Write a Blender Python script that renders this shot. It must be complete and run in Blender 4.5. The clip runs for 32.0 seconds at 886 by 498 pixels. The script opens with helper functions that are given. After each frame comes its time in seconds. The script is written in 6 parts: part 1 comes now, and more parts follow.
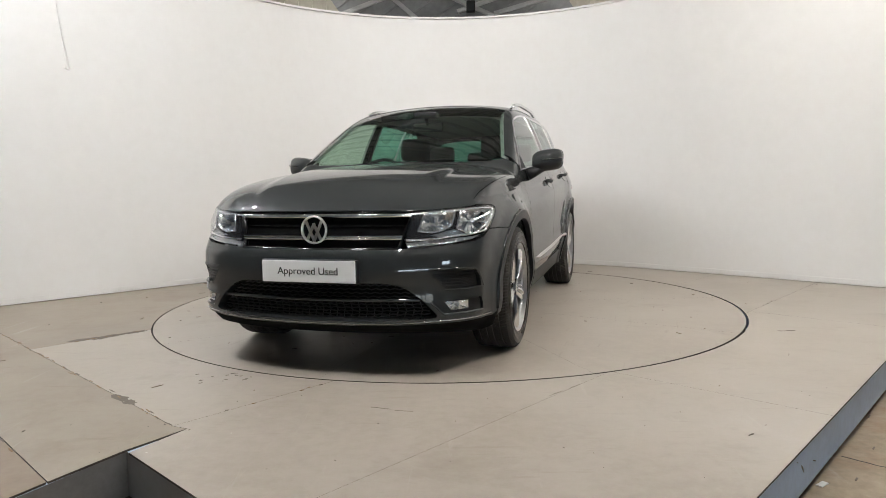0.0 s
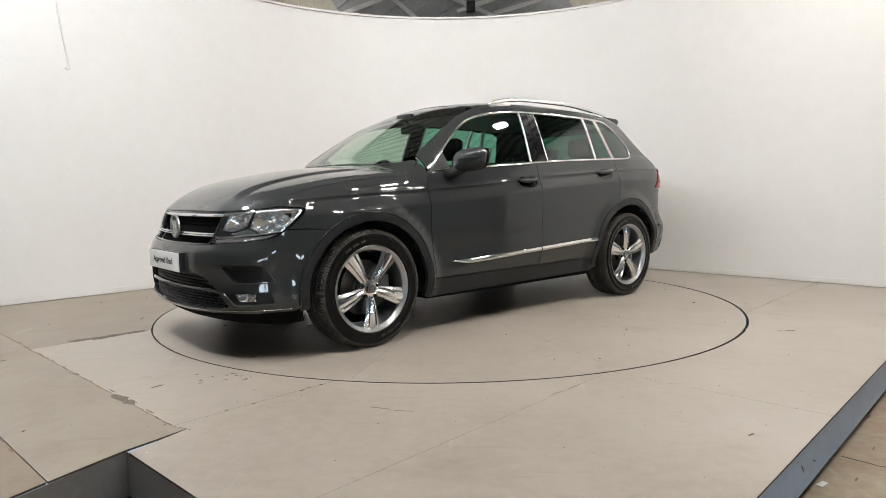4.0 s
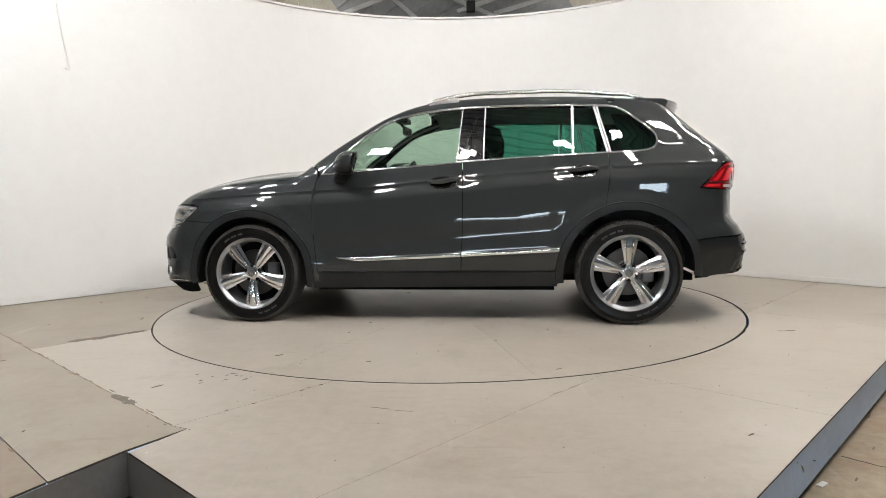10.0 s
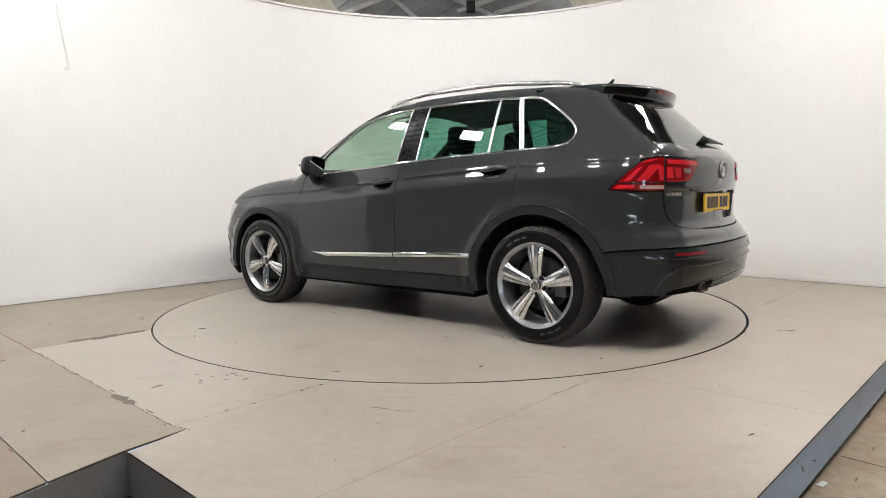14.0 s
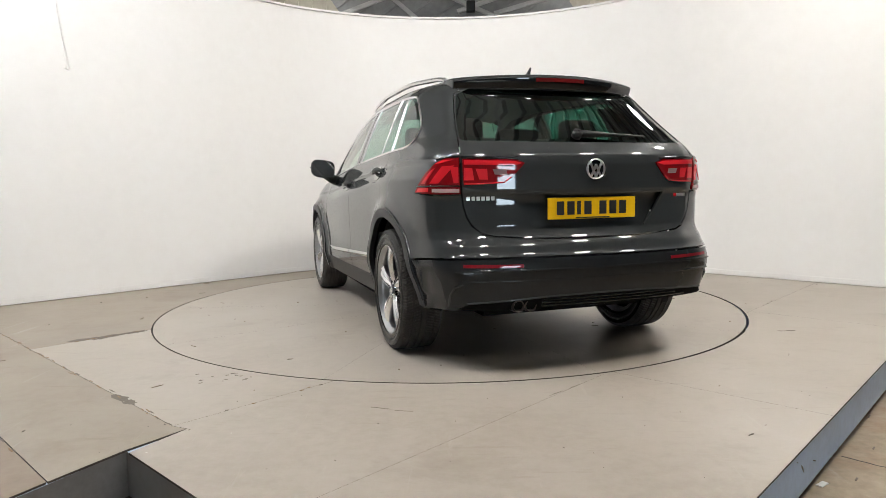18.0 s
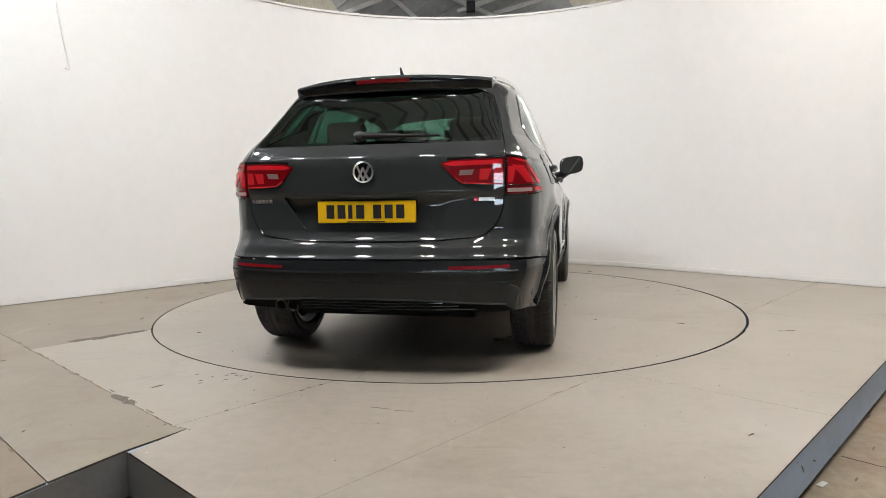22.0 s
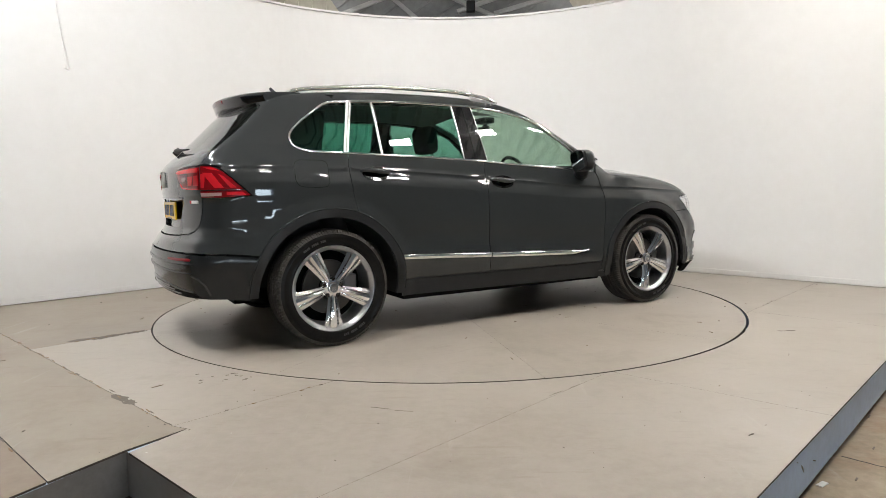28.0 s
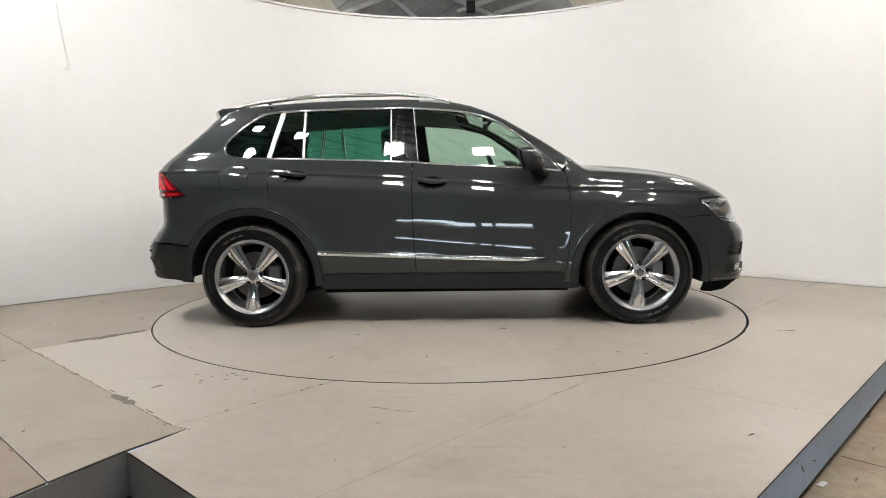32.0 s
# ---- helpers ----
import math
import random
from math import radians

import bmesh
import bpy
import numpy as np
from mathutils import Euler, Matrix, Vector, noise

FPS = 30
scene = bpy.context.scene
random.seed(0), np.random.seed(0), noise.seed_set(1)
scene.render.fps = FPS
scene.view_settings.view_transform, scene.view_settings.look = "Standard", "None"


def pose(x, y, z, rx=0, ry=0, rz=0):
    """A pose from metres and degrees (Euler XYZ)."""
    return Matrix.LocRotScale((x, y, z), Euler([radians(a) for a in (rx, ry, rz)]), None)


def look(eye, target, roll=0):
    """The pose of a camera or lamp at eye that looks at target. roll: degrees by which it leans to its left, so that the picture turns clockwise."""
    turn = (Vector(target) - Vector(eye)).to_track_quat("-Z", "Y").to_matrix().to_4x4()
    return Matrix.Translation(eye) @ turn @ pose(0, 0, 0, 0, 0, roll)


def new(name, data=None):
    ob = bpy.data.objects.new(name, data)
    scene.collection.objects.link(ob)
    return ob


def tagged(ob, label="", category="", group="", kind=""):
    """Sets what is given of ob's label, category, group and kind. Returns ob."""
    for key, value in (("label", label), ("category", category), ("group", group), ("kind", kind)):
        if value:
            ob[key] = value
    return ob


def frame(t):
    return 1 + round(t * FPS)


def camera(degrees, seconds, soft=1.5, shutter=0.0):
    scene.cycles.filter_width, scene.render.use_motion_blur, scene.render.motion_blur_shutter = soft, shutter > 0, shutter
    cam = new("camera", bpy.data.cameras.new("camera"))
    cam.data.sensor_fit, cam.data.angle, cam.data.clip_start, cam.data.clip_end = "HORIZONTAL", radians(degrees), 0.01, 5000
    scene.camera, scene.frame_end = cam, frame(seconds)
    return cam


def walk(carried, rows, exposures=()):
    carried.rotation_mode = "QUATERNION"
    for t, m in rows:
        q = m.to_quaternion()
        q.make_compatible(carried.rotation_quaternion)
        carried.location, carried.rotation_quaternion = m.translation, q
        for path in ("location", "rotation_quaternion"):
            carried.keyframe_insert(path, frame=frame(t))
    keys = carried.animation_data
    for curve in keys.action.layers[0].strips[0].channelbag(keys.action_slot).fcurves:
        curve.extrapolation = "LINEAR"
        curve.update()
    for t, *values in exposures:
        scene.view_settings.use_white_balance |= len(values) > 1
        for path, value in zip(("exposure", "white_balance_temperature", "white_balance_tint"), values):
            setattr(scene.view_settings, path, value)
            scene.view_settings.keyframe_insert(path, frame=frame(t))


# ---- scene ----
# ================= camera =================
CAM_DEG = 68.74
EYE = (0.0, -5.360, 0.943)
AIM = (-0.0671, 4.5977, 0.0263)
ROLL = -0.964
cam = camera(CAM_DEG, 32.0, soft=0.5)

# turntable and car turn together, clockwise seen from above
TURN0, RATE = -107.07, -7.9555
CAR_OX, CAR_OY = 0.002, -0.040


def spin(t):
    return TURN0 + RATE * t


# ================= world and lamps =================
world = bpy.data.worlds.new("world")
scene.world = world
world.use_nodes = True
world.node_tree.nodes["Background"].inputs[0].default_value = (0.75, 0.85, 1.0, 1)
world.node_tree.nodes["Background"].inputs[1].default_value = 0.6
LAMP_POWER, DAY_POWER, BAY_POWER = 232.0, 17.0, 22.0


# ================= materials =================
def mat(name, color=(0.8, 0.8, 0.8), rough=0.5, metal=0.0, **kw):
    m = bpy.data.materials.new(name)
    m.use_nodes = True
    b = m.node_tree.nodes["Principled BSDF"]
    b.inputs["Base Color"].default_value = (*color, 1)
    b.inputs["Roughness"].default_value = rough
    b.inputs["Metallic"].default_value = metal
    for k, v in kw.items():
        b.inputs[k.replace("_", " ")].default_value = v
    return m


def node(m, kind, **kw):
    n = m.node_tree.nodes.new(kind)
    for k, v in kw.items():
        if k in n.inputs:
            n.inputs[k].default_value = v
    return n


def mottle(m, base, dark, light, big=1.2, small=30.0, bump=0.15, rough=(0.4, 0.6), coarse_amount=0.6):
    """Two scales of variation in colour, plus roughness and fine relief."""
    nt = m.node_tree
    L = nt.links.new
    b = nt.nodes["Principled BSDF"]
    tc = nt.nodes.new("ShaderNodeTexCoord")
    n1 = node(m, "ShaderNodeTexNoise", Scale=big, Detail=6.0, Roughness=0.6)
    n2 = node(m, "ShaderNodeTexNoise", Scale=small, Detail=5.0, Roughness=0.65)
    L(tc.outputs["Object"], n1.inputs["Vector"])
    L(tc.outputs["Object"], n2.inputs["Vector"])
    r1 = nt.nodes.new("ShaderNodeValToRGB")
    r1.color_ramp.elements[0].position, r1.color_ramp.elements[1].position = 0.32, 0.68
    r1.color_ramp.elements[0].color = (*dark, 1)
    r1.color_ramp.elements[1].color = (*light, 1)
    mid = r1.color_ramp.elements.new(0.5)
    mid.color = (*base, 1)
    mx = nt.nodes.new("ShaderNodeMath")
    mx.operation = "MULTIPLY_ADD"
    mx.inputs[1].default_value = coarse_amount
    L(n1.outputs["Fac"], mx.inputs[0])
    m2 = nt.nodes.new("ShaderNodeMath")
    m2.operation = "MULTIPLY"
    m2.inputs[1].default_value = 1.0 - coarse_amount
    L(n2.outputs["Fac"], m2.inputs[0])
    L(m2.outputs[0], mx.inputs[2])
    L(mx.outputs[0], r1.inputs["Fac"])
    L(r1.outputs["Color"], b.inputs["Base Color"])
    mr = nt.nodes.new("ShaderNodeMapRange")
    mr.inputs["To Min"].default_value, mr.inputs["To Max"].default_value = rough
    L(n2.outputs["Fac"], mr.inputs["Value"])
    L(mr.outputs[0], b.inputs["Roughness"])
    bp = node(m, "ShaderNodeBump", Strength=bump, Distance=0.002)
    L(n2.outputs["Fac"], bp.inputs["Height"])
    L(bp.outputs["Normal"], b.inputs["Normal"])
    return m


M_WALL = mottle(mat("white_wall_paint"), (0.80, 0.78, 0.755), (0.77, 0.75, 0.725), (0.82, 0.805, 0.785), big=0.5, small=9.0, bump=0.06, rough=(0.6, 0.75))
M_STAGE = mottle(mat("grey_floor_paint"), (0.386, 0.341, 0.287), (0.318, 0.275, 0.222), (0.424, 0.384, 0.334), big=0.9, small=14.0, bump=0.12, rough=(0.29, 0.47))
# left boards: a browner tone, with the weaker light there painted in
M_STAGEL = mottle(mat("dimmed_brown_floor_paint"), (0.30, 0.254, 0.20), (0.247, 0.20, 0.149), (0.337, 0.293, 0.237), big=1.1, small=14.0, bump=0.15, rough=(0.42, 0.6))


def worn(m, dirt, amount=0.5):
    """Foot-worn paint: brown smears, fine scratches and dark specks over the base colour."""
    nt = m.node_tree
    L = nt.links.new
    b = nt.nodes["Principled BSDF"]
    src = b.inputs["Base Color"].links[0].from_socket
    tc = nt.nodes.new("ShaderNodeTexCoord")
    for scale, stretch, lo, hi, k, tone in ((1.7, (1, 1, 1), 0.56, 0.74, 0.55 * amount, dirt), (7.0, (0.35, 3.2, 1), 0.60, 0.72, 0.5 * amount, dirt),
                                            (6.0, (3.4, 0.3, 1), 0.62, 0.74, 0.4 * amount, (0.48, 0.45, 0.40)), (55.0, (1, 1, 1), 0.70, 0.76, 1.0 * amount, [c * 0.5 for c in dirt])):
        mp = nt.nodes.new("ShaderNodeMapping")
        mp.inputs["Scale"].default_value = stretch
        mp.inputs["Rotation"].default_value = (0, 0, 0.82)
        n = node(m, "ShaderNodeTexNoise", Scale=scale, Detail=7.0, Roughness=0.68, Distortion=0.4)
        L(tc.outputs["Object"], mp.inputs["Vector"])
        L(mp.outputs[0], n.inputs["Vector"])
        mr = nt.nodes.new("ShaderNodeMapRange")
        mr.inputs["From Min"].default_value, mr.inputs["From Max"].default_value = lo, hi
        mr.inputs["To Max"].default_value = k
        L(n.outputs["Fac"], mr.inputs["Value"])
        mx = nt.nodes.new("ShaderNodeMix")
        mx.data_type = "RGBA"
        mx.inputs[7].default_value = (*tone, 1)
        L(mr.outputs[0], mx.inputs[0])
        L(src, mx.inputs[6])
        src = mx.outputs[2]
    # grit: small dark specks and pale chips, only in some of the cells
    for scale, size, share, tone in ((8.0, 0.030, 0.45, (0.06, 0.045, 0.035)), (3.6, 0.016, 0.5, (0.62, 0.60, 0.56)), (21.0, 0.035, 0.25, (0.12, 0.095, 0.07))):
        v = node(m, "ShaderNodeTexVoronoi", Scale=scale, Randomness=1.0)
        L(tc.outputs["Object"], v.inputs["Vector"])
        sep = nt.nodes.new("ShaderNodeSeparateColor")
        L(v.outputs["Color"], sep.inputs[0])
        lim = nt.nodes.new("ShaderNodeMapRange")
        lim.inputs["From Min"].default_value, lim.inputs["From Max"].default_value = 1.0 - share, 1.0
        lim.inputs["To Max"].default_value = size
        L(sep.outputs[0], lim.inputs["Value"])
        less = nt.nodes.new("ShaderNodeMath")
        less.operation = "LESS_THAN"
        L(v.outputs["Distance"], less.inputs[0])
        L(lim.outputs[0], less.inputs[1])
        k = nt.nodes.new("ShaderNodeMath")
        k.operation = "MULTIPLY"
        k.inputs[1].default_value = 0.8
        L(less.outputs[0], k.inputs[0])
        mx = nt.nodes.new("ShaderNodeMix")
        mx.data_type = "RGBA"
        mx.inputs[7].default_value = (*tone, 1)
        L(k.outputs[0], mx.inputs[0])
        L(src, mx.inputs[6])
        src = mx.outputs[2]
    L(src, b.inputs["Base Color"])
    return m


worn(M_STAGE, (0.23, 0.185, 0.14), 0.85)
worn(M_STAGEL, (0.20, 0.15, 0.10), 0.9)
M_NOTCH = mottle(mat("dark_grey_side_board"), (0.155, 0.150, 0.145), (0.115, 0.108, 0.10), (0.19, 0.187, 0.185), big=2.0, small=30.0)
M_FASCIA = mottle(mat("grey_stage_side"), (0.40, 0.50, 0.645), (0.32, 0.41, 0.53), (0.46, 0.57, 0.72), big=2.0, small=30.0)
M_CONC = mottle(mat("bare_concrete"), (0.36, 0.29, 0.21), (0.24, 0.19, 0.13), (0.45, 0.38, 0.29), big=1.6, small=22.0, bump=0.3, rough=(0.6, 0.9))
worn(M_CONC, (0.26, 0.13, 0.07), 0.9)
M_DARK = mat("dark_gap", (0.01, 0.01, 0.01), 0.9)
# unseen hall walls, their blue-grey standing in for daylight filling the hall
M_SHED = mottle(mat("shed_cladding"), (0.28, 0.33, 0.385), (0.22, 0.26, 0.31), (0.33, 0.385, 0.445), big=0.8, small=12.0)
M_STEEL = mottle(mat("painted_steel"), (0.62, 0.63, 0.62), (0.50, 0.51, 0.50), (0.70, 0.71, 0.70), big=2.0, small=25.0)


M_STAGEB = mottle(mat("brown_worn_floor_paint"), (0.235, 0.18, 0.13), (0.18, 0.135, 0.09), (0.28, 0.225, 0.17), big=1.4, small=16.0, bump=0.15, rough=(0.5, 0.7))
M_CHIP = mottle(mat("bare_worn_wood"), (0.17, 0.145, 0.12), (0.12, 0.10, 0.08), (0.23, 0.20, 0.17), big=6, small=60.0, bump=0.3, rough=(0.7, 0.9))
M_RUST = mottle(mat("rusty_brown_dirt"), (0.25, 0.165, 0.095), (0.17, 0.10, 0.05), (0.32, 0.235, 0.15), big=8, small=70.0, bump=0.2, rough=(0.7, 0.9))
M_EDGE = mottle(mat("dark_board_edge"), (0.07, 0.058, 0.048), (0.04, 0.034, 0.03), (0.10, 0.085, 0.07), big=8, small=60.0, rough=(0.7, 0.9))
M_CLAD = mottle(mat("pale_cladding"), (0.66, 0.63, 0.52), (0.55, 0.52, 0.42), (0.74, 0.71, 0.60), big=0.8, small=9.0)
M_LEAN = mottle(mat("grey_roof_sheet"), (0.34, 0.35, 0.35), (0.26, 0.27, 0.275), (0.42, 0.43, 0.43), big=0.8, small=9.0)
M_ROOF = mottle(mat("dark_roof_sheet"), (0.72, 0.73, 0.70), (0.62, 0.63, 0.60), (0.80, 0.81, 0.78), big=0.8, small=9.0)
M_RIBS = mottle(mat("dark_roof_rib"), (0.22, 0.23, 0.225), (0.16, 0.17, 0.165), (0.27, 0.28, 0.275), big=0.8, small=9.0)
M_LAMP = mat("lamp_panel", (1, 1, 1), 0.5)
M_LAMP.node_tree.nodes["Principled BSDF"].inputs["Emission Color"].default_value = (1.0, 0.957, 0.903, 1)
M_LAMP.node_tree.nodes["Principled BSDF"].inputs["Emission Strength"].default_value = LAMP_POWER
M_LAMPC = M_LAMP.copy()
M_LAMPC.name = "cool_lamp_panel"
M_LAMPC.node_tree.nodes["Principled BSDF"].inputs["Emission Strength"].default_value = LAMP_POWER * 1.2
M_LAMPC.node_tree.nodes["Principled BSDF"].inputs["Emission Color"].default_value = (0.94, 0.965, 1.0, 1)
M_BAY = M_LAMP.copy()
M_BAY.name = "high_bay_panel"
M_BAY.node_tree.nodes["Principled BSDF"].inputs["Emission Strength"].default_value = BAY_POWER
M_DAY = mat("daylight", (0, 0, 0), 1.0)
M_DAY.node_tree.nodes["Principled BSDF"].inputs["Emission Color"].default_value = (0.72, 0.87, 1.0, 1)
M_DAY.node_tree.nodes["Principled BSDF"].inputs["Emission Strength"].default_value = DAY_POWER


def coat(m, w=1.0, r=0.03, ior=1.5):
    b = m.node_tree.nodes["Principled BSDF"]
    b.inputs["Coat Weight"].default_value = w
    b.inputs["Coat Roughness"].default_value = r
    b.inputs["Specular IOR Level"].default_value = 0.05
    b.inputs["Coat IOR"].default_value = ior
    return m


def dull(m, level=0.2):
    m.node_tree.nodes["Principled BSDF"].inputs["Specular IOR Level"].default_value = level
    return m


def flake_paint(name, color):
    m = coat(mat(name, color, 0.35, 0.0), 1.0, 0.02, 1.52)
    nt = m.node_tree
    tc = nt.nodes.new("ShaderNodeTexCoord")
    n = node(m, "ShaderNodeTexNoise", Scale=900.0, Detail=1.0)
    nt.links.new(tc.outputs["Object"], n.inputs["Vector"])
    r = nt.nodes.new("ShaderNodeValToRGB")
    r.color_ramp.elements[0].position, r.color_ramp.elements[1].position = 0.3, 0.75
    r.color_ramp.elements[0].color = (*[c * 0.8 for c in color], 1)
    r.color_ramp.elements[1].color = (*[c * 1.25 for c in color], 1)
    nt.links.new(n.outputs["Fac"], r.inputs["Fac"])
    nt.links.new(r.outputs["Color"], nt.nodes["Principled BSDF"].inputs["Base Color"])
    return m


def pane_material(name, tint, gloss=1.0):
    """Thin window glass: tinted see-through with a mirror coat that grows at grazing angles."""
    m = bpy.data.materials.new(name)
    m.use_nodes = True
    nt = m.node_tree
    nt.nodes.remove(nt.nodes["Principled BSDF"])
    out = nt.nodes["Material Output"]
    tr = nt.nodes.new("ShaderNodeBsdfTransparent")
    tr.inputs["Color"].default_value = (*tint, 1)
    gl = nt.nodes.new("ShaderNodeBsdfGlossy")
    gl.inputs["Roughness"].default_value = 0.01
    gl.inputs["Color"].default_value = (gloss, gloss, gloss, 1)
    lw = nt.nodes.new("ShaderNodeLayerWeight")
    lw.inputs["Blend"].default_value = 0.5
    pw = nt.nodes.new("ShaderNodeMath")
    pw.operation = "POWER"
    pw.inputs[1].default_value = 4.5
    fr = nt.nodes.new("ShaderNodeMath")
    fr.operation = "MULTIPLY_ADD"
    fr.inputs[1].default_value, fr.inputs[2].default_value = 0.9, 0.075
    nt.links.new(lw.outputs["Facing"], pw.inputs[0])
    nt.links.new(pw.outputs[0], fr.inputs[0])
    mx = nt.nodes.new("ShaderNodeMixShader")
    nt.links.new(fr.outputs[0], mx.inputs[0])
    nt.links.new(tr.outputs[0], mx.inputs[1])
    nt.links.new(gl.outputs[0], mx.inputs[2])
    nt.links.new(mx.outputs[0], out.inputs["Surface"])
    return m


M_PAINT = flake_paint("dark_grey_car_paint", (0.0285, 0.0313, 0.0320))
M_TRIMP = dull(mottle(mat("dark_arch_trim"), (0.022, 0.023, 0.024), (0.018, 0.019, 0.02), (0.027, 0.028, 0.029), big=3, small=120, bump=0.05, rough=(0.3, 0.42)))
M_BUMP = dull(mottle(mat("satin_dark_bumper"), (0.017, 0.0182, 0.0192), (0.0145, 0.0155, 0.0165), (0.020, 0.0213, 0.0223), big=3, small=150, bump=0.02, rough=(0.12, 0.18)), 0.36)
M_CHROME = mat("chrome", (0.82, 0.83, 0.84), 0.09, 1.0)
M_SATIN = mat("satin_aluminium", (0.80, 0.80, 0.79), 0.30, 1.0)
M_RAIL = mat("polished_rail", (0.88, 0.88, 0.87), 0.2, 1.0)
M_DIVID = mat("satin_metal_strip", (0.50, 0.50, 0.49), 0.40, 1.0)
M_LIP = coat(mat("lip_glint_grey", (0.30, 0.30, 0.30), 0.25, 0.9))
M_GLOSSB = coat(mat("gloss_black", (0.003, 0.003, 0.0035), 0.25))
M_PLAST = dull(mottle(mat("black_plastic"), (0.012, 0.012, 0.0125), (0.009, 0.009, 0.0095), (0.017, 0.017, 0.0175), big=4, small=200, bump=0.15, rough=(0.4, 0.55)), 0.3)
M_SLAT = dull(mat("black_mesh_plastic", (0.011, 0.0115, 0.012), 0.42), 0.4)
M_VOID = dull(mat("dark_inside", (0.006, 0.006, 0.006), 0.9), 0.05)
M_CLOTH = mottle(mat("dark_seat_cloth"), (0.022, 0.022, 0.023), (0.016, 0.016, 0.017), (0.03, 0.03, 0.031), big=6, small=260, bump=0.3, rough=(0.8, 0.95))
M_LINER = mottle(mat("pale_roof_lining"), (0.42, 0.42, 0.40), (0.38, 0.38, 0.36), (0.46, 0.46, 0.44), big=3, small=300, bump=0.2, rough=(0.9, 1.0))
M_GLASS = pane_material("clear_tinted_glass", (0.63, 0.77, 0.68))
M_PRIV = pane_material("green_dark_glass", (0.20, 0.47, 0.38))
M_PRIVR = pane_material("green_dark_rear_glass", (0.08, 0.21, 0.165))
M_LENS = pane_material("clear_lamp_lens", (0.93, 0.94, 0.95))
M_BOWL = mat("lamp_reflector", (0.90, 0.91, 0.92), 0.16, 1.0)
M_FRAMEL = coat(mat("bright_lamp_frame", (0.62, 0.63, 0.64), 0.22, 0.85))
M_LAMPIN = coat(mat("lamp_housing", (0.02, 0.02, 0.022), 0.3))
M_LEDBAR = coat(mat("ribbed_lamp_bar", (0.70, 0.71, 0.72), 0.25, 0.3))
_nt = M_LEDBAR.node_tree
_tc = _nt.nodes.new("ShaderNodeTexCoord")
_wv = node(M_LEDBAR, "ShaderNodeTexWave", Scale=55.0, Distortion=0.0)
_wv.bands_direction = "Y"
_nt.links.new(_tc.outputs["Object"], _wv.inputs["Vector"])
_bp = node(M_LEDBAR, "ShaderNodeBump", Strength=1.0, Distance=0.004)
_nt.links.new(_wv.outputs["Fac"], _bp.inputs["Height"])
_nt.links.new(_bp.outputs["Normal"], _nt.nodes["Principled BSDF"].inputs["Normal"])
M_RED = coat(mat("red_lamp_lens", (0.20, 0.004, 0.007), 0.15))
M_REDB = coat(mat("dark_red_brake_lens", (0.17, 0.005, 0.008), 0.2))
M_REFL = coat(mat("dim_red_reflector", (0.20, 0.006, 0.012), 0.3))
M_RED2 = coat(mat("bright_red_lamp_lens", (0.62, 0.016, 0.024), 0.2))
M_WHITEL = coat(mat("white_lamp_lens", (0.45, 0.29, 0.29), 0.2))
M_REVERSE = coat(mat("smoky_reversing_lens", (0.24, 0.15, 0.15), 0.2))
M_RUBBER = dull(mottle(mat("tyre_rubber"), (0.0075, 0.0072, 0.007), (0.006, 0.0058, 0.0056), (0.011, 0.0105, 0.010), big=5, small=90, bump=0.04, rough=(0.16, 0.26)), 0.18)
M_RUBBERM = mat("raised_rubber_print", (0.028, 0.027, 0.026), 0.5)
M_TREAD = dull(mottle(mat("dusty_tread_rubber"), (0.040, 0.036, 0.032), (0.024, 0.022, 0.020), (0.060, 0.053, 0.046), big=6, small=70, bump=0.3, rough=(0.6, 0.8)), 0.3)
M_ALLOY = mottle(mat("silver_alloy", metal=1.0), (0.78, 0.78, 0.78), (0.70, 0.70, 0.70), (0.86, 0.86, 0.86), big=12, small=120, bump=0.03, rough=(0.13, 0.21))
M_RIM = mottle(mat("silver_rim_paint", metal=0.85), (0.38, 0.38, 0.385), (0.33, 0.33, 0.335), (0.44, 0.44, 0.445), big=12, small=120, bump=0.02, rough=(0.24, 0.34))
M_ALLOYD = mat("shaded_alloy", (0.16, 0.16, 0.165), 0.4, 0.9)
M_EXH = mat("sooty_steel", (0.06, 0.048, 0.042), 0.5, 0.8)
M_DISC = mat("brake_steel", (0.09, 0.085, 0.08), 0.45, 1.0)
M_PLATEW = coat(mat("white_plate", (0.78, 0.78, 0.77), 0.35), 0.5, 0.1)
M_PLATEY = coat(mat("yellow_plate", (0.78, 0.46, 0.012), 0.35), 0.5, 0.1)
M_INK = mat("black_ink", (0.012, 0.012, 0.012), 0.5)
M_MIRROR = mat("mirror_glass", (0.85, 0.87, 0.87), 0.02, 1.0)


# ================= helpers of this scene =================
def mesh_ob(name, bm, material, parent=None, smooth=False):
    me = bpy.data.meshes.new(name)
    bm.normal_update()
    bm.to_mesh(me)
    bm.free()
    if material is not None:
        for m in (material if isinstance(material, (list, tuple)) else [material]):
            me.materials.append(m)
    if smooth:
        for p in me.polygons:
            p.use_smooth = True
    ob = new(name, me)
    if parent is not None:
        ob.parent = parent
    return ob


def part(name, bm, material, parent, label="", smooth=False):
    ob = mesh_ob(name, bm, material, parent, smooth)
    if label:
        ob["label"] = label
    return ob


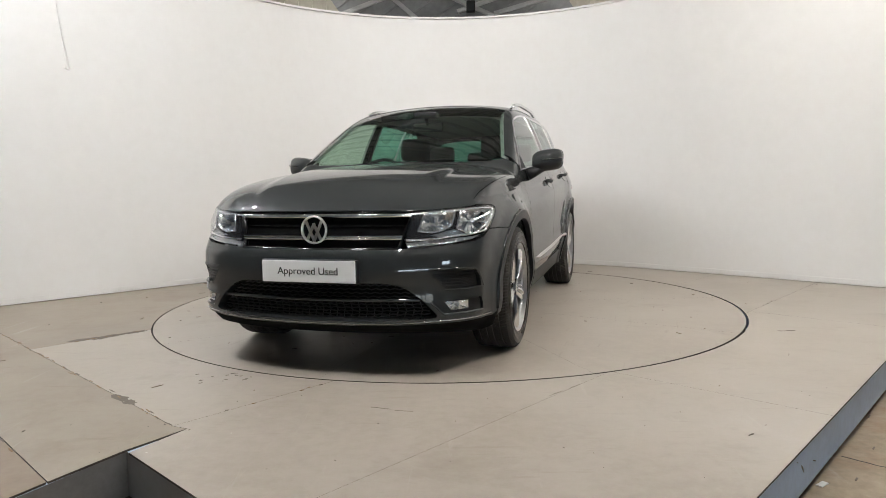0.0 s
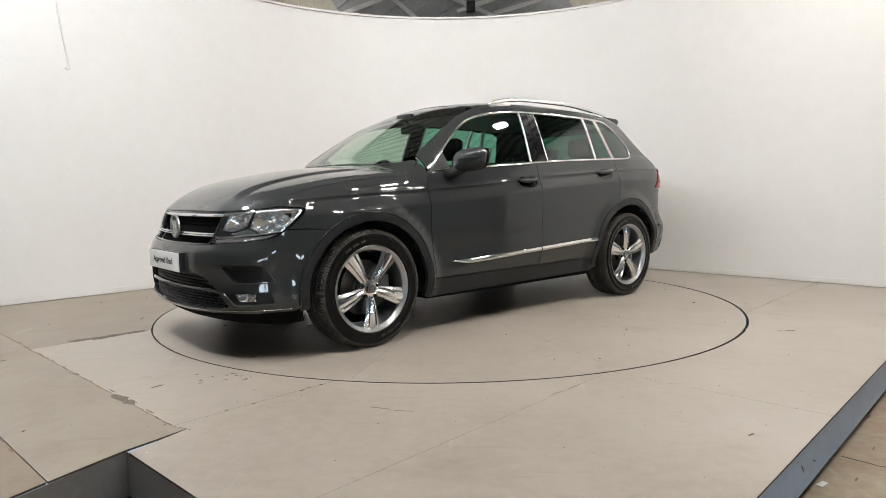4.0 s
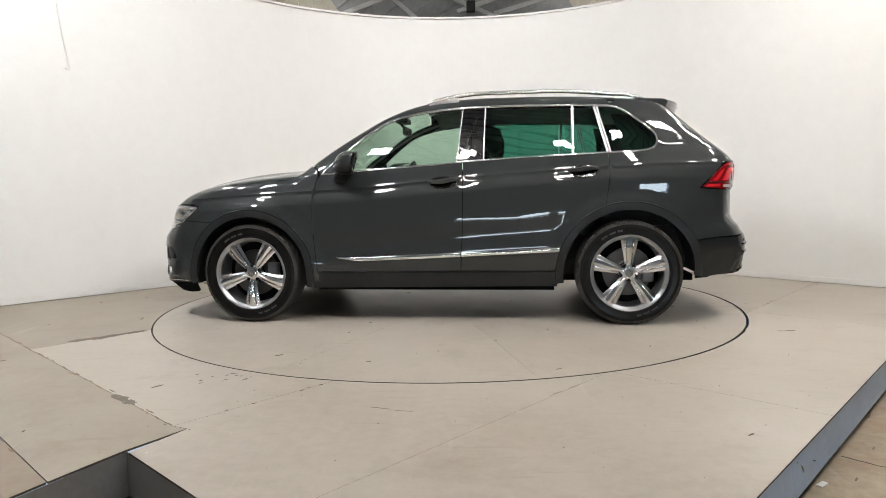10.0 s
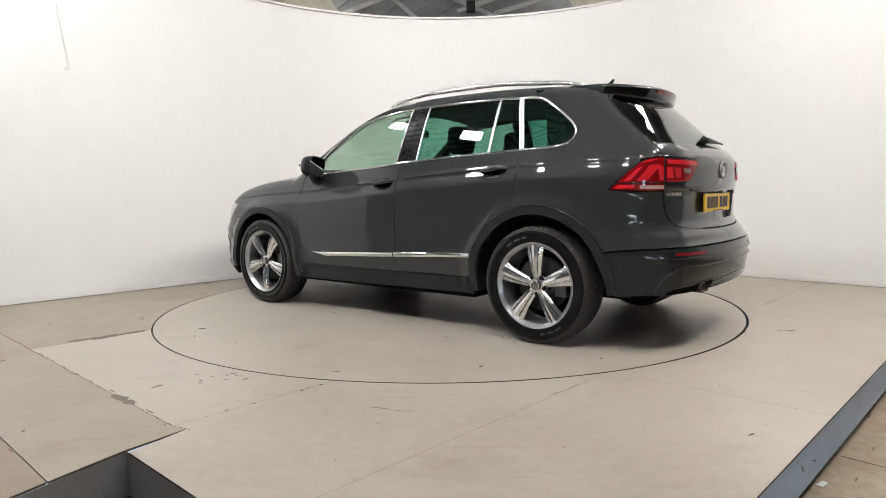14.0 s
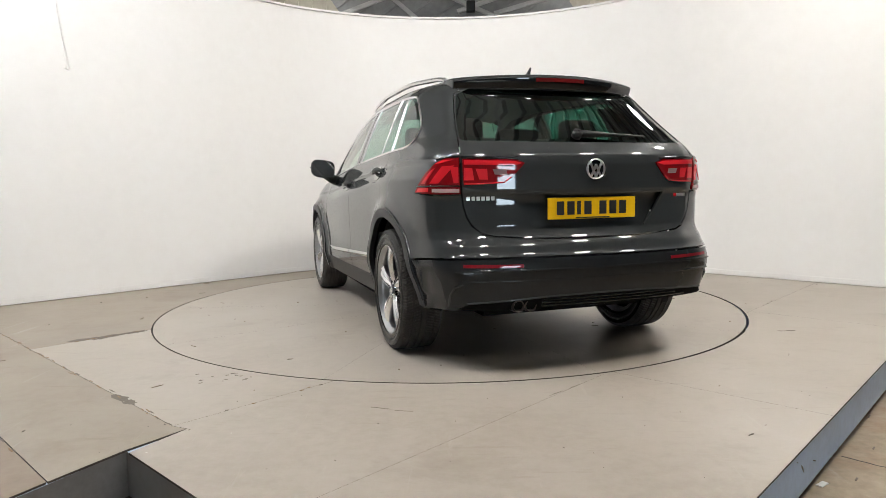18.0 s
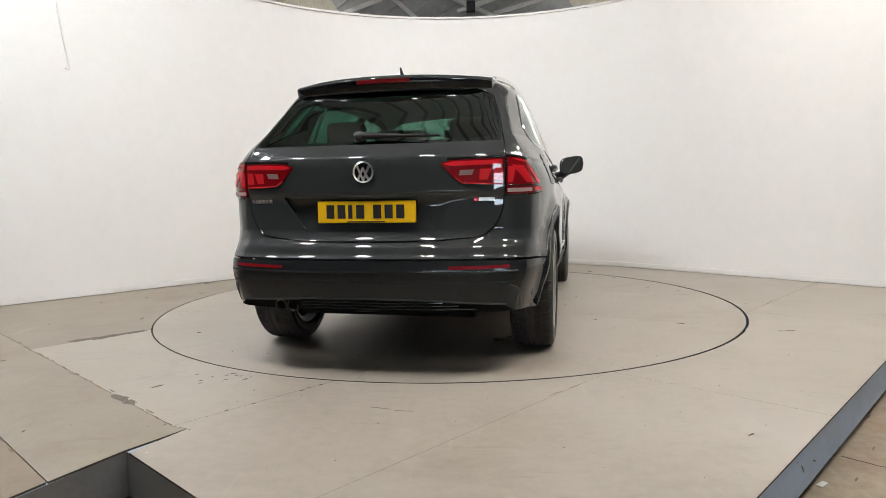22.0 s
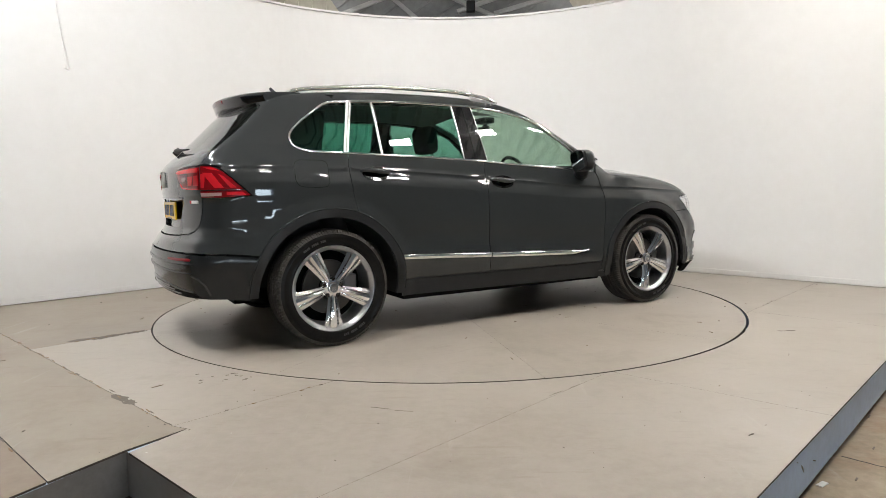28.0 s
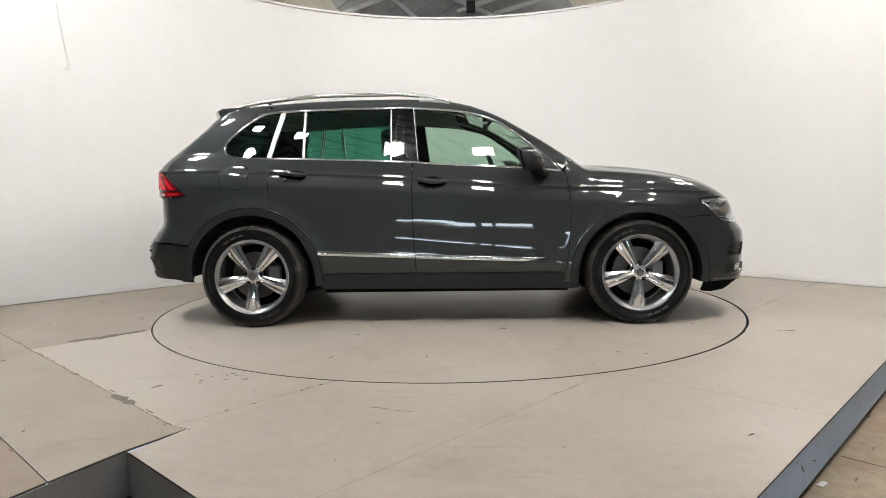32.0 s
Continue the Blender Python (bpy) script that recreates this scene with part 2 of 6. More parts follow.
def box(bm, x0, x1, y0, y1, z0, z1, bevel=0.0, m=None):
    r = bmesh.ops.create_cube(bm, size=1.0)
    vs = r["verts"]
    for v in vs:
        v.co = Vector((x0 if v.co.x < 0 else x1, y0 if v.co.y < 0 else y1, z0 if v.co.z < 0 else z1))
    if bevel:
        es = {e for v in vs for e in v.link_edges}
        vs = bmesh.ops.bevel(bm, geom=list(es), offset=bevel, segments=2, affect="EDGES", profile=0.5)["verts"]
    if m is not None:
        bmesh.ops.transform(bm, matrix=m, verts=[v for v in vs if v.is_valid])
    return vs


def prism(bm, poly, z0, z1):
    """Upright prism over a plan polygon."""
    lo = [bm.verts.new((x, y, z0)) for x, y in poly]
    hi = [bm.verts.new((x, y, z1)) for x, y in poly]
    n = len(poly)
    bm.faces.new(list(reversed(lo)))
    bm.faces.new(hi)
    for i in range(n):
        bm.faces.new((lo[i], lo[(i + 1) % n], hi[(i + 1) % n], hi[i]))
    bmesh.ops.recalc_face_normals(bm, faces=bm.faces[:])


import itertools

from mathutils.geometry import delaunay_2d_cdt


# ================= the car: body surface =================
# car space: x forward, y to the car's left, z up, origin on the ground midway between the axles
def pchip(xs, ys):
    """Smooth monotone curve through a few design points."""
    xs, ys = np.array(xs, float), np.array(ys, float)
    h, d = np.diff(xs), np.diff(ys) / np.diff(xs)
    m = np.zeros(len(xs))
    for i in range(1, len(xs) - 1):
        if d[i - 1] * d[i] > 0:
            w1, w2 = 2 * h[i] + h[i - 1], h[i] + 2 * h[i - 1]
            m[i] = (w1 + w2) / (w1 / d[i - 1] + w2 / d[i])
    m[0], m[-1] = d[0], d[-1]

    def f(x):
        x = np.clip(np.asarray(x, float), xs[0], xs[-1])
        i = np.clip(np.searchsorted(xs, x) - 1, 0, len(h) - 1)
        t = (x - xs[i]) / h[i]
        return ys[i] * (1 + 2 * t) * (1 - t) ** 2 + m[i] * h[i] * t * (1 - t) ** 2 + ys[i + 1] * t * t * (3 - 2 * t) + m[i + 1] * h[i] * t * t * (t - 1)
    return f


def sstep(x, a, b):
    t = np.clip((np.asarray(x, float) - a) / (b - a), 0, 1)
    return t * t * (3 - 2 * t)


crease_z = pchip((-2.2, -1.9, -1.2, -0.9, -0.35, 0.0, 0.56, 1.2, 1.8), (1.1, 1.095, 1.082, 1.066, 1.032, 1.005, 0.962, 0.935, 0.9))
side_y = pchip((-0.95, -0.80, -0.70, -0.64, -0.58, -0.52, -0.42, -0.30, -0.15, -0.10, -0.090, -0.06, -0.03, -0.012, 0.0, 0.01, 0.05, 0.10, 0.20, 0.30, 0.45, 0.55, 0.7),
               (0.82, 0.840, 0.862, 0.880, 0.897, 0.903, 0.8985, 0.905, 0.9065, 0.9055, 0.9035, 0.892, 0.879, 0.870, 0.8715, 0.866, 0.853, 0.838, 0.800, 0.762, 0.698, 0.65, 0.56))
plan_w = pchip((-2.4, -2.2, -2.1, -1.9, -1.6, -1.34, -0.9, 0.0, 0.9, 1.34, 1.6, 1.9, 2.1, 2.3),
               (-0.36, -0.16, -0.095, -0.04, -0.010, 0.004, -0.004, 0.0, -0.008, 0.004, -0.012, -0.048, -0.10, -0.30))
top_z = pchip((-2.4, -2.0, -1.8, -1.5, -1.2, -0.8, -0.4, -0.1, 0.05, 0.21, 0.38, 0.54, 0.75, 0.9, 1.0, 1.03, 1.13, 1.39, 1.65, 1.87, 2.03, 2.1, 2.15, 2.3),
              (1.40, 1.55, 1.578, 1.603, 1.622, 1.638, 1.642, 1.632, 1.618, 1.585, 1.522, 1.436, 1.312, 1.212, 1.14, 1.13, 1.122, 1.098, 1.058, 1.005, 0.93, 0.875, 0.83, 0.68))
crown = pchip((-2.2, -0.1, 0.3, 0.85, 1.05, 1.3, 2.2), (0.05, 0.055, 0.065, 0.065, 0.05, 0.034, 0.03))
front_x = pchip((0.1, 0.2, 0.25, 0.30, 0.36, 0.45, 0.55, 0.61, 0.66, 0.70, 0.83, 0.88, 0.95, 1.05, 1.2), (1.98, 2.12, 2.20, 2.235, 2.238, 2.235, 2.24, 2.235, 2.205, 2.18, 2.155, 2.11, 2.04, 1.92, 1.65))
rear_x = pchip((0.15, 0.28, 0.34, 0.42, 0.55, 0.60, 0.615, 0.66, 0.70, 0.75, 0.90, 0.935, 1.0, 1.06, 1.10, 1.13, 1.2, 1.3, 1.4, 1.5, 1.6, 1.7),
               (2.02, 2.10, 2.20, 2.228, 2.242, 2.236, 2.222, 2.20, 2.165, 2.142, 2.142, 2.156, 2.156, 2.158, 2.15, 2.128, 2.055, 1.953, 1.857, 1.755, 1.63, 1.48))


def smax(a, b, k):
    return 0.5 * (a + b + np.sqrt((a - b) ** 2 + k * k))


def f_side(x, y, z):
    taper = -(0.45 * np.clip(z - 1.08, 0, 0.15) + 0.12 * np.clip(z - 1.23, 0, 1)) * sstep(-x, 0.9, 1.95)
    ra = np.minimum(np.hypot(x - 1.3395, z - 0.348), np.hypot(x + 1.3395, z - 0.348) - 0.02)
    flare = 0.020 * (1 - sstep(ra, 0.46, 0.56)) * sstep(ra, 0.25, 0.44) - 0.006
    return np.abs(y) - (side_y(z - crease_z(x)) + plan_w(x) + taper + flare)


def f_top(x, y, z):
    ay = np.abs(y)
    c = crown(x) * (ay / 0.7) ** 2
    hood = 0.014 * sstep(x, 1.0, 1.3) * sstep(ay, 0.40 + 0.10 * (2.1 - x), 0.50 + 0.10 * (2.1 - x))
    return z - (top_z(x) - c - hood)


def F(P):
    x, y, z = P[:, 0], P[:, 1], P[:, 2]
    a = smax(f_side(x, y, z), f_top(x, y, z), 0.05 + 0.05 * sstep(x, 0.8, 1.2) * 0.2)
    front = x - (front_x(z) - 0.17 * y ** 2 - 0.21 * y ** 4)
    rear = -x - (rear_x(z) - (0.14 + 0.17 * sstep(z, 1.14, 1.48)) * y ** 2 - 0.09 * y ** 4)
    a = smax(a, front, 0.07)
    return smax(a, rear, 0.05 + 0.05 * sstep(z, 0.5, 0.7) * sstep(-z, -1.2, -1.0))


def grad(P):
    g = np.zeros_like(P)
    for i in range(3):
        d = np.zeros(3)
        d[i] = 0.002
        g[:, i] = F(P + d) - F(P - d)
    return g / np.linalg.norm(g, axis=1)[:, None]


FC, RC = 0.9, -0.9


def cast(o, d):
    lo, hi = np.zeros(len(o)), np.full(len(o), 2.2)
    for _ in range(26):
        mid = (lo + hi) / 2
        inside = F(o + d * mid[:, None]) < 0
        lo, hi = np.where(inside, mid, lo), np.where(inside, hi, mid)
    return o + d * ((lo + hi) / 2)[:, None]


def project(view, uv):
    uv = np.array(uv, float).reshape(-1, 2)
    u, v = uv[:, 0], uv[:, 1]
    n = len(uv)
    zero, one = np.zeros(n), np.ones(n)
    if view == "S":
        return cast(np.stack([u, zero, v], 1), np.stack([zero, one, zero], 1))
    if view == "T":
        return cast(np.stack([u, v, zero + 0.5], 1), np.stack([zero, zero, one], 1))
    if view == "F":
        return cast(np.stack([zero + FC, zero, v], 1), np.stack([np.cos(u), np.sin(u), zero], 1))
    if view == "R":
        return cast(np.stack([zero + RC, zero, v], 1), np.stack([-np.cos(u), np.sin(u), zero], 1))
    if view == "XF":
        return cast(np.stack([zero + FC, u, v], 1), np.stack([one, zero, zero], 1))
    return cast(np.stack([zero + RC, u, v], 1), np.stack([-one, zero, zero], 1))


def f_at(p):
    return (math.atan2(p[1], p[0] - FC), p[2])


def r_at(p):
    return (math.atan2(p[1], RC - p[0]), p[2])


def FY(y, z):
    return f_at(project("XF", [(y, z)])[0])


def FS(x, z):
    return f_at(project("S", [(x, z)])[0])


def RY(y, z):
    return r_at(project("XR", [(y, z)])[0])


def RS(x, z):
    return r_at(project("S", [(x, z)])[0])


def sym(half):
    """Closed outline from its half on the positive side; works for (u, v) with the mirror in u (rear, front) ."""
    return list(half) + [(-u, v) for u, v in reversed(half) if abs(u) > 1e-6]


def symT(half):
    return list(half) + [(x, -y) for x, y in reversed(half) if abs(y) > 1e-6]


def densify(loop, step):
    out = []
    n = len(loop)
    for i in range(n):
        a, b = loop[i], loop[(i + 1) % n]
        k = max(1, int(math.ceil(math.hypot(b[0] - a[0], b[1] - a[1]) / step)))
        out += [(a[0] + (b[0] - a[0]) * j / k, a[1] + (b[1] - a[1]) * j / k) for j in range(k)]
    return out


def area2(loop):
    return sum(a[0] * b[1] - b[0] * a[1] for a, b in zip(loop, loop[1:] + loop[:1]))


def shrink(loop, d):
    """Moves a closed outline inwards by d."""
    if not d:
        return list(loop)
    s = 1 if area2(loop) > 0 else -1
    n, out = len(loop), []
    for i in range(n):
        a, b, c = Vector(loop[i - 1]), Vector(loop[i]), Vector(loop[(i + 1) % n])
        e1, e2 = (b - a), (c - b)
        if e1.length < 1e-9 or e2.length < 1e-9:
            out.append(tuple(b))
            continue
        n1, n2 = Vector((-e1.y, e1.x)).normalized() * s, Vector((-e2.y, e2.x)).normalized() * s
        m = n1 + n2
        m = m / max(0.5, m.length_squared / 2) if m.length > 1e-6 else n1
        out.append(tuple(b + m * d))
    return out


def inside(loop, P):
    x, y = P[:, 0], P[:, 1]
    r = np.zeros(len(P), bool)
    L = np.array(loop)
    for (x1, y1), (x2, y2) in zip(L, np.roll(L, -1, 0)):
        if y1 == y2:
            continue
        c = ((y1 > y) != (y2 > y)) & (x < (x2 - x1) * (y - y1) / (y2 - y1) + x1)
        r ^= c
    return r


def away(loop, P, d):
    L = np.array(loop)
    ok = np.ones(len(P), bool)
    for a, b in zip(L, np.roll(L, -1, 0)):
        e = b - a
        q = P - a
        t = np.clip((q @ e) / max(e @ e, 1e-12), 0, 1)
        ok &= np.hypot(*(q - t[:, None] * e).T) > d
    return ok


def sheet(view, outline, holes=(), step=0.05, lift=0.0, gap=0.003, flange=0.012, fine=False):
    """A pressed panel on the body surface: outline and holes in the view's coordinates; its edges fold inwards."""
    loops = [densify(shrink(list(outline), gap), step)] + [densify(list(h), step) for h in holes]
    allp = np.array(loops[0])
    lo, hi = allp.min(0), allp.max(0)
    gx = np.arange(lo[0] + step / 2, hi[0], step)
    gy = np.arange(lo[1] + step / 2, hi[1], step)
    if fine and view in "FR":
        gy = np.arange(lo[1] + step * 0.15, hi[1], step * 0.36)
    G = np.stack(np.meshgrid(gx, gy), -1).reshape(-1, 2)
    if fine and view == "S":
        cz = crease_z(gx)
        rows_at = (-0.70, -0.64, -0.58, -0.52, -0.42, -0.10, -0.09, -0.06, -0.03, -0.012, -0.004, 0.003, 0.012, 0.03)
        G = np.concatenate([G] + [np.stack([gx, cz + d], 1) for d in rows_at])
    if len(G):
        keep = inside(loops[0], G) & away(loops[0], G, step * 0.45)
        for h in loops[1:]:
            keep &= ~inside(h, G) & away(h, G, step * 0.45)
        G = G[keep]
    vs, es = [], []
    for lp in loops:
        k = len(vs)
        vs += [Vector(q) for q in lp]
        es += [(k + i, k + (i + 1) % len(lp)) for i in range(len(lp))]
    vs += [Vector(q) for q in G]
    co, _, fs, *_ = delaunay_2d_cdt(vs, es, [], 1, 1e-7)
    uv = np.array([(q.x, q.y) for q in co])
    cen = np.array([uv[list(f)].mean(0) for f in fs])
    keep = inside(loops[0], cen)
    for h in loops[1:]:
        keep &= ~inside(h, cen)
    fs = [f for f, k in zip(fs, keep) if k]
    P = project(view, uv)
    N = grad(P)
    P = P + N * lift
    V, NN, T = [P], [N], []
    tri = np.array([(f[0], f[i], f[i + 1]) for f in fs for i in range(1, len(f) - 1)])
    a, b, c = P[tri[:, 0]], P[tri[:, 1]], P[tri[:, 2]]
    flip = (np.cross(b - a, c - a) * N[tri[:, 0]]).sum(1) < 0
    tri[flip] = tri[flip][:, ::-1]
    T = [tuple(int(i) for i in t) for t in tri]
    base = len(P)
    if flange:
        for lp in loops:
            Q = project(view, lp)
            M = grad(Q)
            Q = Q + M * lift
            R = Q - M * flange
            e = np.roll(Q, -1, 0) - np.roll(Q, 1, 0)
            W = np.cross(e, M)
            W /= np.maximum(np.linalg.norm(W, axis=1)[:, None], 1e-9)
            cen = Q.mean(0)
            out = ((Q - cen) * W).sum(1).mean() > 0
            if (out and lp is not loops[0]) or (not out and lp is loops[0]):
                W = -W
            n = len(lp)
            V += [Q, R]
            NN += [W, W]
            for i in range(n):
                j = (i + 1) % n
                q = (base + i, base + j, base + n + j, base + n + i)
                nn = np.cross(Q[j] - Q[i], R[i] - Q[i])
                T.append(q if nn @ W[i] > 0 else q[::-1])
            base += 2 * n
    return np.concatenate(V), T, np.concatenate(NN)


def skin(name, patches, material, parent, side=1, label=""):
    """Joins sheets into one part; side -1 mirrors it to the car's right."""
    V, T, N, k = [], [], [], 0
    for v, t, n in patches:
        V.append(v)
        N.append(n)
        T += [tuple(i + k for i in f) for f in t]
        k += len(v)
    V, N = np.concatenate(V), np.concatenate(N)
    if side < 0:
        V, N = V * (1, -1, 1), N * (1, -1, 1)
        T = [f[::-1] for f in T]
    me = bpy.data.meshes.new(name)
    me.from_pydata(V.tolist(), [], T)
    me.materials.append(material)
    for p in me.polygons:
        p.use_smooth = True
    me.normals_split_custom_set_from_vertices(N.tolist())
    ob = new(name, me)
    ob.parent = parent
    if label:
        ob["label"] = label
    return ob


def ridge(xs):
    """The line along the car where its side turns into bonnet, pillar or roof."""
    out = []
    psi = np.linspace(0.05, 1.5, 240)
    for x in xs:
        o = np.stack([np.full(240, x), np.zeros(240), np.full(240, 0.6)], 1)
        d = np.stack([np.zeros(240), np.cos(psi), np.sin(psi)], 1)
        P = cast(o, d)
        s = f_side(P[:, 0], P[:, 1], P[:, 2]) - f_top(P[:, 0], P[:, 1], P[:, 2])
        i = int(np.argmax(s < 0))
        i = max(1, i)
        w = s[i - 1] / (s[i - 1] - s[i]) if s[i - 1] != s[i] else 0
        out.append(P[i - 1] * (1 - w) + P[i] * w)
    return np.array(out)


def tube(bm, pts, r, seg=8, cap=True, flat=1.0, up=(0, 0, 1)):
    """A round or flattened bar along a line of points; r may be one value or one for each point."""
    pts = [Vector(p) for p in pts]
    rs = r if isinstance(r, (list, tuple)) else [r] * len(pts)
    rings = []
    for i, p in enumerate(pts):
        d = (pts[min(i + 1, len(pts) - 1)] - pts[max(i - 1, 0)]).normalized()
        u = Vector(up)
        s = d.cross(u)
        if s.length < 1e-4:
            s = d.cross(Vector((1, 0, 0)))
        s.normalize()
        w = s.cross(d).normalized()
        rings.append([bm.verts.new(p + rs[i] * (s * math.cos(2 * math.pi * k / seg) + w * flat * math.sin(2 * math.pi * k / seg))) for k in range(seg)])
    for a, b in zip(rings, rings[1:]):
        for k in range(seg):
            bm.faces.new((a[k], a[(k + 1) % seg], b[(k + 1) % seg], b[k]))
    if cap:
        bm.faces.new(list(reversed(rings[0])))
        bm.faces.new(rings[-1])


def lathe(bm, profile, seg=48, axis="Y", closed=False):
    """Turns a profile of (radius, offset along the axis)."""
    rings = []
    for r, h in profile:
        ring = []
        for k in range(seg):
            a = 2 * math.pi * k / seg
            if axis == "Y":
                ring.append(bm.verts.new((r * math.cos(a), h, r * math.sin(a))))
            elif axis == "X":
                ring.append(bm.verts.new((h, r * math.cos(a), r * math.sin(a))))
            else:
                ring.append(bm.verts.new((r * math.cos(a), r * math.sin(a), h)))
        rings.append(ring)
    pairs = list(zip(rings, rings[1:]))
    if closed:
        pairs.append((rings[-1], rings[0]))
    for a, b in pairs:
        for k in range(seg):
            bm.faces.new((a[k], a[(k + 1) % seg], b[(k + 1) % seg], b[k]))
    return rings


def edge_strip(view, line, w0, w1, lift0, lift1, seg_step=0.03, taper=0.0):
    """A raised moulding along a line on the body: w0/w1 offsets across it, lift heights, a start that narrows over taper metres."""
    pts = []
    for a, b in zip(line, line[1:]):
        k = max(1, int(math.ceil(math.hypot(b[0] - a[0], b[1] - a[1]) / seg_step)))
        pts += [(a[0] + (b[0] - a[0]) * j / k, a[1] + (b[1] - a[1]) * j / k) for j in range(k)]
    pts.append(line[-1])
    U = np.array(pts)
    d = np.gradient(U, axis=0)
    d /= np.linalg.norm(d, axis=1)[:, None]
    nrm = np.stack([-d[:, 1], d[:, 0]], 1)
    run = np.concatenate([[0], np.cumsum(np.hypot(*np.diff(U, axis=0).T))])
    slim = np.clip(run / taper, 0.04, 1)[:, None] if taper else np.ones((len(U), 1))
    rows, nors = [], []
    prof = [(w0, lift0 - 0.012), (w0, lift0), (w0 + (w1 - w0) * 0.25, lift1), (w0 + (w1 - w0) * 0.75, lift1), (w1, lift0), (w1, lift0 - 0.012)]
    for w, l in prof:
        P = project(view, U + nrm * (w1 + (w - w1) * slim))
        rows.append(P + grad(P) * l)
    n = len(U)
    V = np.concatenate(rows)
    T = []
    for r in range(len(rows) - 1):
        for i in range(n - 1):
            T.append((r * n + i, r * n + i + 1, (r + 1) * n + i + 1, (r + 1) * n + i))
    g = grad(project(view, U))
    t3 = np.gradient(rows[2], axis=0)
    t3 /= np.linalg.norm(t3, axis=1)[:, None]
    s = np.cross(g, t3)
    sgn = np.sign(((rows[4] - rows[1]) * s).sum())
    s = s * sgn
    nors = [-s, g - s, g * 1.5 - s * 0.5, g * 1.5 + s * 0.5, g + s, s]
    N = np.concatenate(nors)
    N /= np.linalg.norm(N, axis=1)[:, None]
    f = T[len(T) // 2]
    nn = np.cross(V[f[1]] - V[f[0]], V[f[2]] - V[f[0]])
    if nn @ N[f[0]] < 0:
        T = [q[::-1] for q in T]
    # end caps
    for i in (0, n - 1):
        T.append(tuple(r * n + i for r in range(len(rows))))
    return V, T, N


# ================= the place =================
TT_R = 2.268
STAGE_H = 0.21
WALL_H = 3.045
APEX = Vector((0.143, 4.165))
DA, DB = Vector((-0.7071, -0.7071)), Vector((0.7071, -0.7071))
CORNER_R = 3.0


def wall_path(offset, reach=4.4):
    """Plan line of the white wall: two straight runs joined by a wide curve; offset moves it outwards."""
    c = APEX + Vector((0, -1)) * CORNER_R * math.sqrt(2)
    r = CORNER_R + offset
    pts = []
    for i in range(65):
        a = radians(135 - 90 * i / 64)
        pts.append((c.x + r * math.cos(a), c.y + r * math.sin(a)))
    return [(pts[0][0] + DA.x * reach, pts[0][1] + DA.y * reach)] + pts + [(pts[-1][0] + DB.x * reach, pts[-1][1] + DB.y * reach)]


def strip_wall(bm, inner, outer, z0, z1):
    rows = [[bm.verts.new((x, y, z)) for x, y in line] for line, z in ((inner, z0), (inner, z1), (outer, z1), (outer, z0))]
    for a, b in ((0, 1), (1, 2), (2, 3), (3, 0)):
        for i in range(len(inner) - 1):
            bm.faces.new((rows[a][i], rows[a][i + 1], rows[b][i + 1], rows[b][i]))
    bm.faces.new([r[0] for r in rows])
    bm.faces.new([r[-1] for r in reversed(rows)])
    bmesh.ops.recalc_face_normals(bm, faces=bm.faces[:])


bm = bmesh.new()
strip_wall(bm, wall_path(0), wall_path(0.10), 0.003, WALL_H)
tagged(mesh_ob("wall_studio", bm, M_WALL), "curved white painted studio wall behind the stage", "wall", kind="structure")
bm = bmesh.new()
strip_wall(bm, wall_path(-0.012), wall_path(-0.001), 0.006, 0.055)
tagged(mesh_ob("baseboard", bm, M_WALL), "low white skirting strip along the wall", "baseboard", kind="structure")
bm = bmesh.new()
strip_wall(bm, wall_path(-0.03), wall_path(0.12), WALL_H, WALL_H + 0.022)
tagged(mesh_ob("trim", bm, M_WALL), "white capping strip along the wall top", "trim", kind="structure")

# strip of white lining peeling off the wall
bm = bmesh.new()
n_in = Vector((0.7071, -0.7071, 0))
along = Vector((0.7071, 0.7071, 0))
rows = []
for i in range(26):
    t = i / 25
    z = 3.02 - 0.95 * t
    c = Vector((-3.445 + 0.005, 0.576, z)) + along * (-0.035 + 0.075 * t ** 1.5) + n_in * (0.004 + 0.012 * t + 0.012 * math.sin(9 * t) * t)
    w = 0.006 + 0.034 * max(0, t - 0.5) + 0.03 * max(0, t - 0.88)
    rows.append([bm.verts.new(c - along * w * 0.5 + n_in * 0.012 * t), bm.verts.new(c + n_in * 0.002), bm.verts.new(c + along * w * 0.5 + n_in * 0.02 * t)])
for a, b in zip(rows, rows[1:]):
    for k in (0, 1):
        bm.faces.new((a[k], a[k + 1], b[k + 1], b[k]))
end = rows[-1]
tip = bm.verts.new(end[1].co - along * 0.05 + Vector((0, 0, 0.02)) + n_in * 0.025)
bm.faces.new((end[0], end[1], tip))
bmesh.ops.solidify(bm, geom=bm.faces[:], thickness=0.001)
tagged(mesh_ob("peeling_strip", bm, M_WALL, smooth=True), "narrow strip of white lining peeling off the wall", "wall lining")

bm = bmesh.new()
box(bm, -14, 14, -14, 12, -STAGE_H - 0.2, -STAGE_H)
tagged(mesh_ob("ground", bm, M_CONC), "stained bare concrete hall floor", "floor", kind="structure")


def ring_poly(r, n=180):
    return [(r * math.cos(2 * math.pi * i / n), r * math.sin(2 * math.pi * i / n)) for i in range(n)]


UC, US = math.cos(radians(47)), math.sin(radians(47))


def uv(u, v):
    return (u * UC + v * US, u * US - v * UC)


